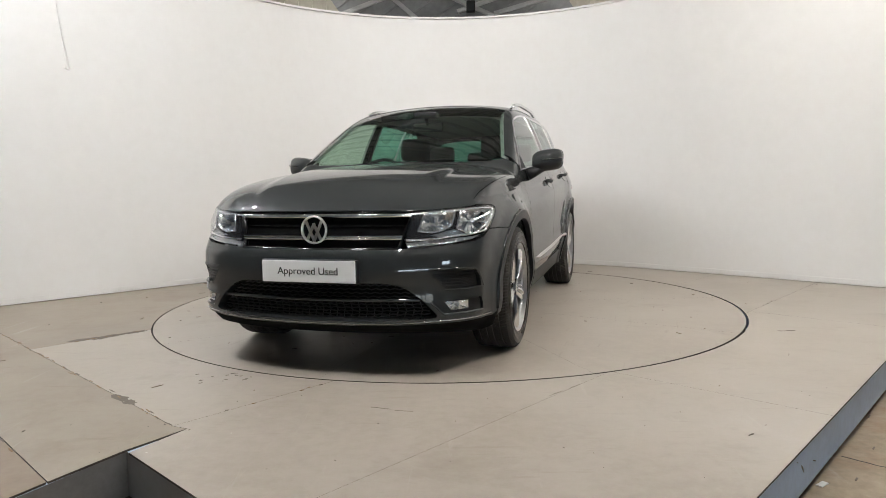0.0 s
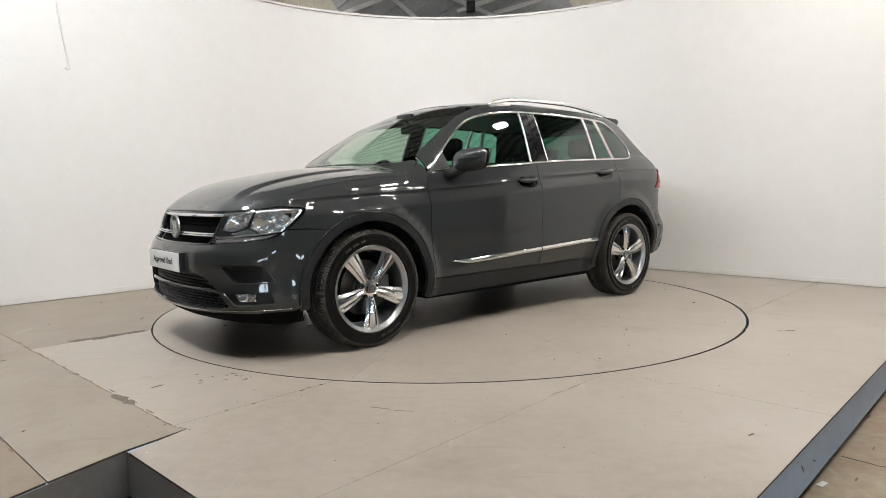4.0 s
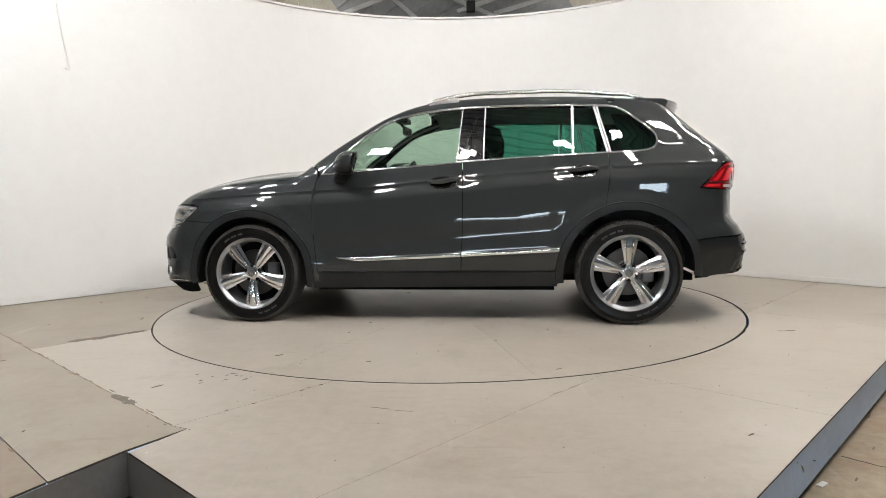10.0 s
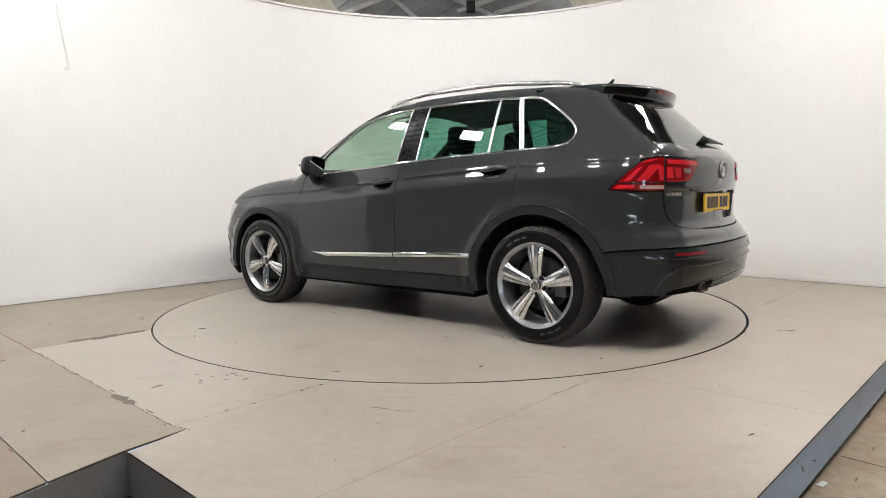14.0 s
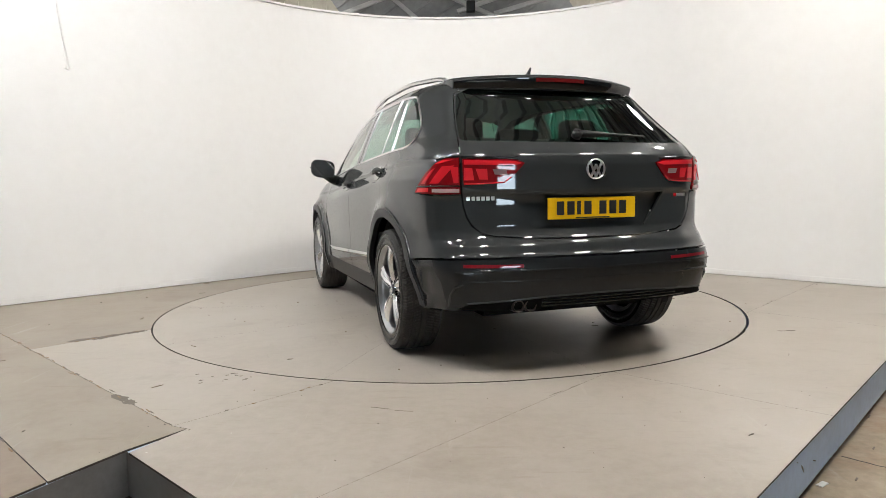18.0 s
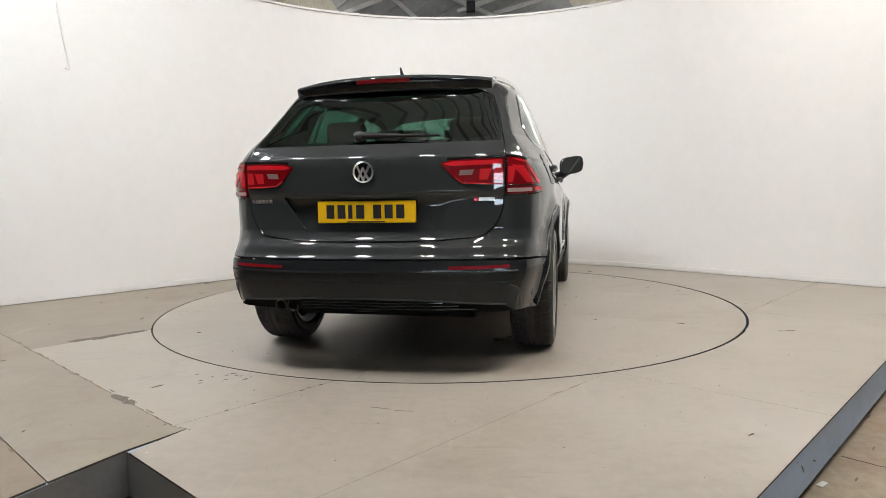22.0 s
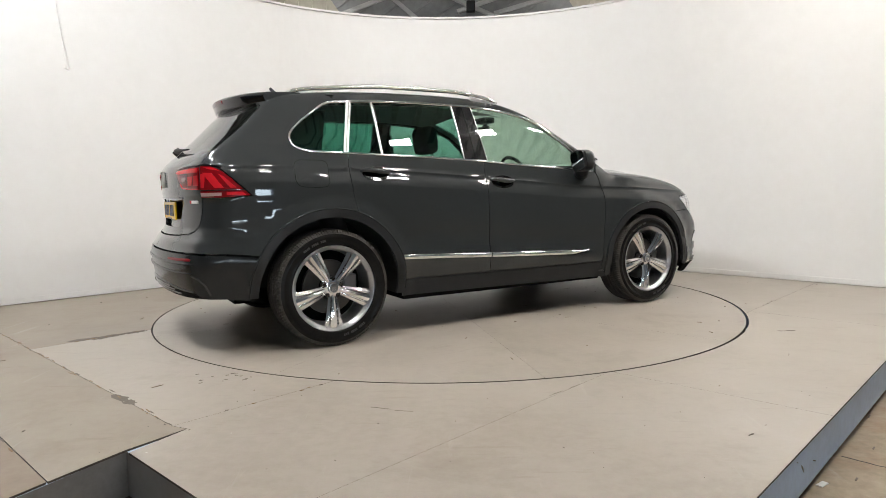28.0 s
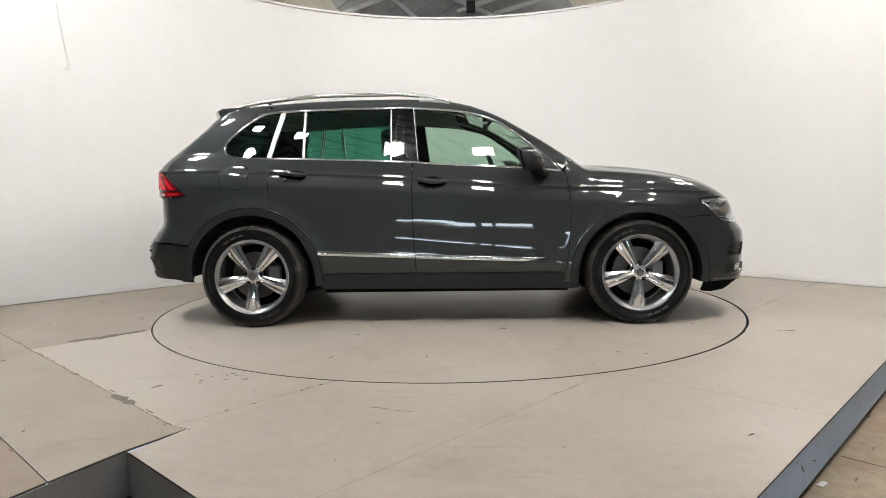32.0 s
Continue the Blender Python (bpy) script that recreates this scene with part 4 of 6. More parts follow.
for side in (1, -1):
    # front wing
    o = arc(FAX, AZ, FR_CUT, 57, 184, 30) + [(0.885, 0.30), (0.828, 0.30)] + FDOOR_FRONT[:5] + [(0.838, 1.055), (0.855, 1.10)]
    o += [(p[0], p[2]) for p in RG_H] + [(1.905, 0.8655), (1.87, 0.8645), (1.82, 0.8625), (1.764, 0.859), (1.741, 0.846), (1.760, 0.823), (1.796, 0.790), (1.853, 0.740), (1.75, 0.739)]
    skin("front_wing", [sheet("S", o, step=0.045, gap=0.0012, fine=True)], M_PAINT, car, side)
    # doors
    o = FDOOR_FRONT + BELT[1:3] + B_SHUT[::-1]
    fdoor = skin("front_door", [sheet("S", o, step=0.05, fine=True)], M_PAINT, car, side)
    o = B_SHUT + BELT[4:6] + LOWB[1:] + arc(RAX, AZ, RR_CUT, 69, 2.5, 22)
    rdoor = skin("rear_door", [sheet("S", o, step=0.05, fine=True)], M_PAINT, car, side)
    # sill
    o = [(0.885, 0.30), (0.828, 0.30), (0.838, 0.368), (-0.192, 0.368), (-0.864, 0.368), (-0.862, 0.255), (0.885, 0.245)]
    skin("sill", [sheet("S", o, step=0.06, fine=True)], M_TRIMP, car, side, "dark plastic door sill")
    skin("sill_edge", [edge_strip("S", [(0.82, 0.372), (-0.19, 0.372), (-0.85, 0.372)], -0.003, 0.003, 0.0, 0.004)], M_TRIMP, car, side)
    # rear quarter, wrapping round under the tailgate
    s1 = LOWB + arc(RAX, AZ, RR_CUT, 69, 151, 20) + [(-1.80, 0.583), (-1.88, 0.592), (-1.95, 0.598)]
    q = [RS(*p) for p in s1]
    q += [RY(y, 0.606) for y in (0.74, 0.66, 0.5, 0.35, 0.2, 0.1)] + [(-0.004, 0.606), (-0.004, 0.683)]
    q += [RY(*p) for p in ((0.2, 0.684), (0.4, 0.690), (0.55, 0.703), (0.605, 0.720), (0.644, 0.755), (0.670, 0.80), (0.687, 0.86), (0.694, 0.912))]
    q += [RY(0.74, 0.912)] + [RS(*p) for p in ((-1.98, 0.912), (-1.90, 0.915), (-1.795, 0.925), (-1.84, 0.972), (-1.90, 1.03), (-1.95, 1.075), (-2.0, 1.10))]
    q += [RY(*p) for p in ((0.702, 1.10), (0.692, 1.14), (0.677, 1.20), (0.650, 1.29), (0.618, 1.38), (0.586, 1.462))]
    rq = [p for p in RG_R if p[0] < -1.24]
    q += [r_at(p) for p in rq]
    q += [RS(*p) for p in [(-1.20, 1.513)] + [(x - 0.004, z) for x, z in DLO_REAR] + [(-1.41, 1.176), (-1.3, 1.172)]]
    skin("rear_quarter_panel", [sheet("R", q, step=0.045, gap=0.001, fine=True)], M_PAINT, car, side)
    # fuel flap on the car's right
    if side < 0:
        o = [(-1.375, 1.128), (-1.505, 1.130), (-1.535, 1.120), (-1.548, 1.095), (-1.548, 1.005), (-1.530, 0.978), (-1.50, 0.970), (-1.40, 0.966), (-1.365, 0.972), (-1.347, 0.995), (-1.345, 1.095), (-1.352, 1.118)]
        skin("fuel_flap", [sheet("R", [RS(*p) for p in o], step=0.05, lift=0.002, gap=0.0, flange=0.002)], M_PAINT, car, side)
        skin("flap_gap", [edge_strip("R", [RS(*p) for p in o + o[:1]], -0.0013, 0.0013, 0.0024, 0.0028)], M_VOID, car, side)
    # pillar and cant rail over the windows
    o = [(0.824, 1.062)] + DLO_TOP + [(-1.24, 1.508)] + [(p[0], p[2]) for p in RG_R if p[0] > -1.25]
    t = [(p[0], p[1]) for p in RG_R] + [(p[0], p[1] - 0.05) for p in RG_R[::-1]]
    skin("roof_side_frame", [sheet("S", o, step=0.04, gap=0.0), sheet("T", t, step=0.05, gap=0.0)], M_PAINT, car, side)
    # window line: black pillars, panes, bright surround
    skin("front_quarter_trim", [sheet("S", [(0.80, 1.068), (0.79, 1.088), (0.665, 1.20), (0.63, 1.08)], step=0.05, gap=0.002)], M_PLAST, car, side)
    skin("centre_pillar_trim", [sheet("S", [(-0.165, 1.134), (-0.205, 1.517), (-0.36, 1.52), (-0.352, 1.146)], step=0.06, lift=-0.002, gap=0.0)], M_GLOSSB, car, side)
    g = [(0.63, 1.08), (0.665, 1.20)] + DLO_TOP[2:9] + [(-0.205, 1.519), (-0.165, 1.134), (-0.026, 1.119), (0.52, 1.087)]
    skin("window_pane", [sheet("S", g, step=0.08, lift=-0.005, gap=0.0, flange=0.0)], M_GLASS, fdoor, side, "clear greenish side window glass")
    g = [(-0.352, 1.146), (-0.36, 1.52), (-0.65, 1.527), (-0.955, 1.519), (-0.955, 1.168), (-0.63, 1.157)]
    skin("window_pane", [sheet("S", g, step=0.08, lift=-0.005, gap=0.0, flange=0.0)], M_PRIV, rdoor, side, "dark green tinted side window glass")
    g = [(-0.975, 1.168), (-0.975, 1.519), (-1.108, 1.513), (-1.193, 1.177)]
    skin("fixed_window_pane", [sheet("S", g, step=0.08, lift=-0.005, gap=0.0, flange=0.0)], M_PRIV, rdoor, side, "dark green tinted side window glass")
    g = [(-1.146, 1.511), (-1.22, 1.506)] + DLO_REAR + [(-1.41, 1.184), (-1.225, 1.178)]
    skin("quarter_window", [sheet("S", g, step=0.08, lift=-0.005, gap=0.0, flange=0.0)], M_PRIV, car, side, "dark green tinted rear quarter glass")
    skin("window_divider", [edge_strip("S", [(-0.967, 1.168), (-0.973, 1.519)], -0.0075, 0.0075, -0.004, -0.001)], M_DIVID, rdoor, side)
    skin("window_divider", [edge_strip("S", [(-1.220, 1.178), (-1.137, 1.512)], -0.0065, 0.0065, -0.004, -0.001), edge_strip("S", [(-1.201, 1.178), (-1.118, 1.512)], -0.0065, 0.0065, -0.004, -0.001)], M_DIVID, car, side)
    skin("window_surround", [edge_strip("S", DLO + DLO[:1], -0.0045, 0.0065, 0.001, 0.0045)], M_CHROME, car, side, "polished bright strip round the side windows")
    skin("pillar_strip", [edge_strip("S", [(-0.356, 1.146), (-0.363, 1.52)], -0.004, 0.004, -0.004, 0.0)], M_DIVID, rdoor, side)
    skin("pillar_strip", [edge_strip("S", [(-0.168, 1.134), (-0.206, 1.518)], -0.003, 0.003, -0.004, 0.0)], M_DIVID, fdoor, side)
    skin("pillar_gap", [edge_strip("S", [(-0.262, 1.140), (-0.283, 1.52)], -0.0025, 0.0025, -0.003, -0.001)], M_VOID, car, side)
    # side moulding, in two pieces
    skin("side_moulding", [edge_strip("S", [(0.70, 0.452), (0.62, 0.452), (-0.188, 0.485)], 0.012, -0.017, 0.003, 0.010, taper=0.16)], M_CHROME, fdoor, side, "bright strip along the door")
    skin("side_moulding", [edge_strip("S", [(-0.197, 0.486), (-0.872, 0.515)], -0.017, 0.012, 0.003, 0.010)], M_CHROME, rdoor, side, "bright strip along the door")
    # arch trims
    for name, cx, ri, ro, a0, a1 in (("wheel_arch_trim", FAX, 0.420, 0.468, -8, 192), ("wheel_arch_trim", RAX, 0.440, 0.49, -8, 182)):
        ring = arc(cx, AZ, ro, a0, a1, 40) + arc(cx, AZ, ri, a1, a0, 40)
        trim = skin(name, [sheet("S", ring, step=0.05, lift=0.007, gap=0.0, flange=0.03)], M_TRIMP, car, side)
        skin("arch_edge", [edge_strip("S", arc(cx, AZ, ro + 0.002, a0 + 4, a1 - 4, 44), -0.005, 0.005, 0.005, 0.009)], M_BUMP, trim, side)
    # door handles on shallow cups
    for door, hx, hz in ((fdoor, -0.075, 0.995), (rdoor, -1.035, 1.055)):
        cup = [(hx + 0.092 * math.cos(a), hz - 0.006 + 0.044 * sp(math.sin(a), 0.8)) for a in np.linspace(0, 2 * math.pi, 21)[:-1]]
        skin("handle_cup", [sheet("S", cup, step=0.05, lift=0.002, gap=0.0, flange=0.004)], M_GLOSSB, door, side)
        P = project("S", [(hx + 0.105 - 0.21 * i / 8, hz + 0.006) for i in range(9)])
        N = grad(P)
        off = np.array([0.004, 0.022, 0.03, 0.033, 0.034, 0.033, 0.03, 0.022, 0.004])
        pts = P + N * off[:, None]
        if side < 0:
            pts = pts * (1, -1, 1)
        bm = bmesh.new()
        tube(bm, pts.tolist(), [0.008, 0.013, 0.016, 0.017, 0.017, 0.017, 0.016, 0.013, 0.008], seg=10, flat=1.0)
        part("door_handle", bm, M_PAINT, door, smooth=True)

# bonnet, windscreen, roof
HOOD_Y = ((0.78, 0.860), (0.74, 0.855), (0.69, 0.850), (0.62, 0.845), (0.50, 0.840), (0.37, 0.841), (0.22, 0.842), (0.0, 0.843))
hood_edge = project("XF", HOOD_Y)
_hz = pchip([p[0] for p in HOOD_Y[::-1]], [p[1] for p in HOOD_Y[::-1]])
HOOD_FRONT = [(p[0], p[1]) for p in project("XF", [(y, float(_hz(y))) for y in np.linspace(0.78, 0.0, 40)])]
half = [(1.055, 0.0), (1.05, 0.15), (1.035, 0.3), (0.995, 0.48), (0.945, 0.63)] + [(p[0], p[1]) for p in RG_H] + HOOD_FRONT
half = list(reversed(half))
bonnet = skin("bonnet", [sheet("T", symT(half), step=0.028, gap=0.0012)], M_PAINT, car)
inner = [(p[0], p[1] - 0.05) for p in RG_R]
ws_edge = [p for p in inner if 0.22 < p[0] < 0.86]
half = [(0.17, 0.0), (0.175, 0.3), (0.195, 0.5)] + ws_edge + [(0.93, 0.62), (0.965, 0.45), (0.99, 0.25), (1.0, 0.0)]
windscreen = skin("windscreen", [sheet("T", symT(half), step=0.08, lift=-0.002)], M_GLASS, car, 1, "clear greenish windscreen glass")
half = [(0.997, 0.0), (0.987, 0.25), (0.962, 0.45), (0.927, 0.62), (0.868, 0.735), (0.90, 0.765), (0.945, 0.64), (0.995, 0.49), (1.035, 0.31), (1.05, 0.16), (1.06, 0.0)]
skin("scuttle", [sheet("T", symT(half), step=0.06, lift=-0.012)], M_PLAST, car)
# dark band round the screen
roof_edge = [p for p in inner if p[0] < 0.24]
half = [(-1.70, 0.0), (-1.695, 0.25), (-1.68, 0.45)] + roof_edge + [(0.19, 0.5), (0.17, 0.3), (0.165, 0.0)]
roof = skin("roof", [sheet("T", symT(half), step=0.07, gap=0.002)], M_PAINT, car)
half = [(-1.64, 0.0), (-1.62, 0.42)] + [(x, y - 0.02) for x, y in roof_edge if x > -1.6] + [(0.12, 0.45), (0.1, 0.0)]
skin("headlining", [sheet("T", symT(half), step=0.1, lift=-0.085, flange=0)], M_LINER, car, 1, "pale grey cloth roof lining")
for side in (1, -1):
    a = [(p[0], p[1] - 0.01) for p in RG_R if p[0] > -0.1] 
    b = [(p[0], p[1] - 0.075) for p in RG_R if p[0] > -0.1]
    skin("pillar_lining", [sheet("T", a + b[::-1], step=0.06, lift=-0.03, flange=0)], M_LINER, car, side)
for wx, y0, y1 in ((1.0, 0.55, -0.02), (1.0, -0.12, -0.62)):
    line = project("T", [(1.012 - 0.10 * y * y, y) for y in np.linspace(y0, y1, 9)])
    bm = bmesh.new()
    tube(bm, (line - np.array((0, 0, 0.006))).tolist(), 0.006, seg=6)
    part("windscreen_wiper", bm, M_PLAST, car, smooth=True)

# front end
he = [f_at(p) for p in hood_edge]
g = [he[7], he[6], he[5], he[4], FY(0.487, 0.80), FY(0.465, 0.72), FY(0.445, 0.662), FY(0.25, 0.660), FY(0.0, 0.658)]
grille = skin("grille", [sheet("F", sym(g), step=0.05, lift=-0.045, gap=0.0)], M_VOID, car, 1, "black front grille with two bright bars")
fr = sym(g)
skin("grille_frame", [edge_strip("F", [(u, v) for u, v in fr] + fr[:1], -0.006, 0.006, -0.02, -0.01)], M_GLOSSB, grille)


def bar_line(z, y1, n=15):
    return [FY(-y1 + 2 * y1 * i / (n - 1), z) for i in range(n)]


for z, y1, w, m in ((0.824, 0.495, 0.0055, M_CHROME), (0.715, 0.458, 0.005, M_CHROME), (0.704, 0.456, 0.003, M_CHROME)):
    skin("grille_bar", [edge_strip("F", bar_line(z, y1), -w, w, -0.016, -0.004)], m, grille, 1, "bright grille bar")
for z, y1 in ((0.775, 0.48), (0.682, 0.45)):
    skin("grille_slat", [edge_strip("F", bar_line(z, y1), -0.004, 0.004, -0.042, -0.036)], M_VOID, grille)


def bowl(outline, depth, lift, name, parent, side, facets=3):
    """A faceted reflector: its rim follows the outline on the body, its walls run back to a deep middle."""
    rim = densify(outline, 0.022)
    P = project("F", rim)
    N = grad(P)
    P = P + N * lift
    nm = N.mean(0)
    cen = P.mean(0) - nm * depth
    rings = []
    for q in (1.0, 0.84, 0.66, 0.48, 0.30, 0.12):
        rings.append(cen + (P - cen) * q + nm * (depth * 0.55 * (q - q * q)) * (-1))
    bm = bmesh.new()
    rr = [[bm.verts.new((p[0], p[1] * side, p[2])) for p in ring] for ring in rings]
    n = len(rim)
    for a, b in zip(rr, rr[1:]):
        for i in range(n):
            bm.faces.new((a[i], a[(i + 1) % n], b[(i + 1) % n], b[i]))
    bm.faces.new(rr[-1])
    bmesh.ops.recalc_face_normals(bm, faces=bm.faces[:])
    ob = part(name, bm, M_BOWL, parent)
    bm = bmesh.new()
    c = cen + nm * 0.022
    bmesh.ops.create_uvsphere(bm, u_segments=12, v_segments=8, radius=0.011, matrix=Matrix.Translation((c[0], c[1] * side, c[2])))
    part("bulb", bm, M_SATIN, parent, smooth=True)
    return ob


hl = [FY(0.493, 0.828), he[4], he[3], he[2], he[1], he[0], FS(1.87, 0.8625), FS(1.82, 0.8605), FS(1.766, 0.857), FS(1.745, 0.845), FS(1.765, 0.825), FS(1.80, 0.793), FS(1.857, 0.743), FS(1.916, 0.707), FY(0.794, 0.692), FY(0.707, 0.680), FY(0.609, 0.671), FY(0.486, 0.664), FY(0.467, 0.697), FY(0.482, 0.767)]
BOWL1 = [FY(0.556, 0.831), FY(0.531, 0.738), FY(0.60, 0.731), FY(0.655, 0.744), FY(0.690, 0.765), FY(0.698, 0.840), FY(0.62, 0.835)]
BOWL2 = [FY(0.724, 0.843), FY(0.713, 0.750), FY(0.757, 0.728), FY(0.800, 0.722), FS(1.848, 0.770), FS(1.790, 0.820), FS(1.776, 0.846), FS(1.85, 0.853), FY(0.775, 0.851)]
for side in (1, -1):
    lamp = skin("headlight", [sheet("F", hl, step=0.04, lift=-0.085, gap=0.0, flange=0)], M_LAMPIN, car, side, "clear twin-reflector headlight with a ribbed light bar below")
    skin("lens", [sheet("F", hl, step=0.05, lift=0.0, gap=0.002, flange=0.03)], M_LENS, lamp, side)
    bowl(BOWL1, 0.060, -0.012, "reflector", lamp, side)
    bowl(BOWL2, 0.050, -0.012, "reflector", lamp, side)
    bezel = [FY(0.497, 0.822), he[4], he[3], he[2], he[1], he[0], FS(1.83, 0.8595), FS(1.77, 0.8555), FS(1.75, 0.845), FS(1.77, 0.825), FS(1.805, 0.795), FS(1.86, 0.748), FS(1.914, 0.716), FY(0.79, 0.708), FY(0.70, 0.703), FY(0.60, 0.697), FY(0.476, 0.690)]
    skin("bezel", [sheet("F", bezel, [BOWL1, BOWL2], step=0.04, lift=-0.012, gap=0.0, flange=0.02)], M_LAMPIN, lamp, side, "dark lamp bezel")
    for loop in (BOWL1, BOWL2):
        skin("reflector_frame", [edge_strip("F", list(loop) + list(loop[:1]), -0.0035, 0.0035, -0.012, -0.007)], M_FRAMEL, lamp, side, "bright frame round the reflector")
    skin("lamp_brow", [edge_strip("F", [FY(0.505, 0.826), FY(0.62, 0.839), FY(0.69, 0.844), FY(0.775, 0.852)], -0.004, 0.004, -0.012, -0.006)], M_FRAMEL, lamp, side, "bright line along the lamp top")
    wing = [FY(0.585, 0.717), FY(0.64, 0.728), FY(0.70, 0.744), FY(0.715, 0.741), FY(0.75, 0.720), FY(0.70, 0.712), FY(0.64, 0.708)]
    skin("lamp_blade", [sheet("F", wing, step=0.04, lift=-0.008, gap=0.0, flange=0.01)], M_FRAMEL, lamp, side, "bright wedge under the reflectors")
    blade = [FY(0.478, 0.697), FY(0.56, 0.699), FY(0.64, 0.704), FY(0.70, 0.712), FY(0.79, 0.720), FS(1.885, 0.732), FS(1.828, 0.780), FS(1.774, 0.828), FS(1.766, 0.843)]
    skin("lamp_blade", [edge_strip("F", blade, -0.0045, 0.0045, -0.010, -0.005)], M_BOWL, lamp, side, "bright blade under the reflectors")
    led = [FY(0.490, 0.672), FY(0.474, 0.692), FY(0.56, 0.695), FY(0.64, 0.699), FY(0.70, 0.706), FY(0.79, 0.714), FS(1.905, 0.726), FS(1.912, 0.714), FY(0.794, 0.699), FY(0.707, 0.687), FY(0.609, 0.678)]
    skin("light_bar", [sheet("F", led, step=0.05, lift=-0.022, gap=0.0, flange=0.02)], M_LEDBAR, lamp, side, "grey ribbed light bar")
    skin("lamp_lip", [edge_strip("F", [FY(0.50, 0.670), FY(0.609, 0.677), FY(0.707, 0.686), FY(0.78, 0.696)], -0.003, 0.003, -0.012, -0.006)], M_BOWL, lamp, side)

# front bumper
FB_ARC = arc(FAX, AZ, FR_CUT, 57, -17, 26)
b = [FY(0.0, 0.652), FY(0.25, 0.652), FY(0.44, 0.652), FY(0.486, 0.657), FY(0.609, 0.664), FY(0.707, 0.673), FY(0.794, 0.685), FS(1.916, 0.699), FS(1.862, 0.735), FS(1.75, 0.735)]
b += [FS(*p) for p in FB_ARC if p[1] > 0.29]
b += [FS(1.84, 0.282), FY(0.798, 0.284), FY(0.669, 0.281), FY(0.509, 0.274), FY(0.375, 0.270), FY(0.2, 0.268), FY(0.0, 0.268)]
low = [FY(0.0, 0.487), FY(0.2, 0.487), FY(0.38, 0.487), FY(0.43, 0.481), FY(0.488, 0.461), FY(0.544, 0.422), FY(0.572, 0.398), FY(0.60, 0.367), FY(0.635, 0.326), FY(0.63, 0.312), FY(0.59, 0.307), FY(0.454, 0.299), FY(0.25, 0.293), FY(0.0, 0.291)]
sidein = [FY(0.608, 0.535), FY(0.68, 0.543), FY(0.75, 0.544), FY(0.802, 0.541), FY(0.815, 0.50), FY(0.817, 0.458), FY(0.74, 0.455), FY(0.678, 0.457), FY(0.64, 0.495)]
fog = [FY(0.605, 0.392), FY(0.66, 0.400), FY(0.73, 0.403), FY(0.818, 0.402), FY(0.824, 0.365), FY(0.822, 0.331), FY(0.74, 0.328), FY(0.668, 0.326), FY(0.635, 0.36)]
mir = lambda l: [(-u, v) for u, v in reversed(l)]
bumper = skin("front_bumper", [sheet("F", sym(b), [sym(low), sidein, mir(sidein), fog, mir(fog)], step=0.045, gap=0.0015, flange=0.055, fine=True)], M_PAINT, car)
val = [FY(0.0, 0.272), FY(0.2, 0.272), FY(0.375, 0.274), FY(0.509, 0.278), FY(0.669, 0.285), FY(0.798, 0.288), FS(1.84, 0.286)]
val += [FS(*p) for p in FB_ARC if p[1] < 0.296] + [FS(1.85, 0.205), FY(0.74, 0.210), FY(0.62, 0.212), FY(0.4, 0.212), FY(0.2, 0.21), FY(0.0, 0.21)]
skin("front_valance", [sheet("F", sym(val), step=0.05, lift=-0.006, gap=0.0, flange=0.02)], M_VOID, bumper, 1, "black plastic lower edge of the bumper")
skin("lower_grille", [sheet("F", sym(low), step=0.06, lift=-0.05, gap=-0.025, flange=0)], M_VOID, bumper)
for k, (z, y1) in enumerate(((0.470, 0.44), (0.452, 0.48), (0.434, 0.51), (0.416, 0.535), (0.376, 0.575), (0.358, 0.59), (0.340, 0.605), (0.322, 0.61), (0.306, 0.57))):
    line = [FY(-y1 + 2 * y1 * i / 40, z + (0.003 if (i + k) % 2 else -0.003)) for i in range(41)]
    skin("grille_slat", [edge_strip("F", line, -0.003, 0.003, -0.045, -0.036)], M_SLAT, bumper)
skin("intake_bar", [edge_strip("F", bar_line(0.399, 0.56), -0.008, 0.008, -0.022, -0.010)], M_PAINT, bumper)
for i in range(29):
    y = -0.56 + i * 0.04
    bm = bmesh.new()
    p = project("XF", [(y, 0.305), (y + 0.01, 0.345), (y, 0.385)])
    g = grad(p)
    tube(bm, (p - g * 0.044).tolist(), 0.003, seg=5)
    part("mesh_rib", bm, M_SLAT, bumper)
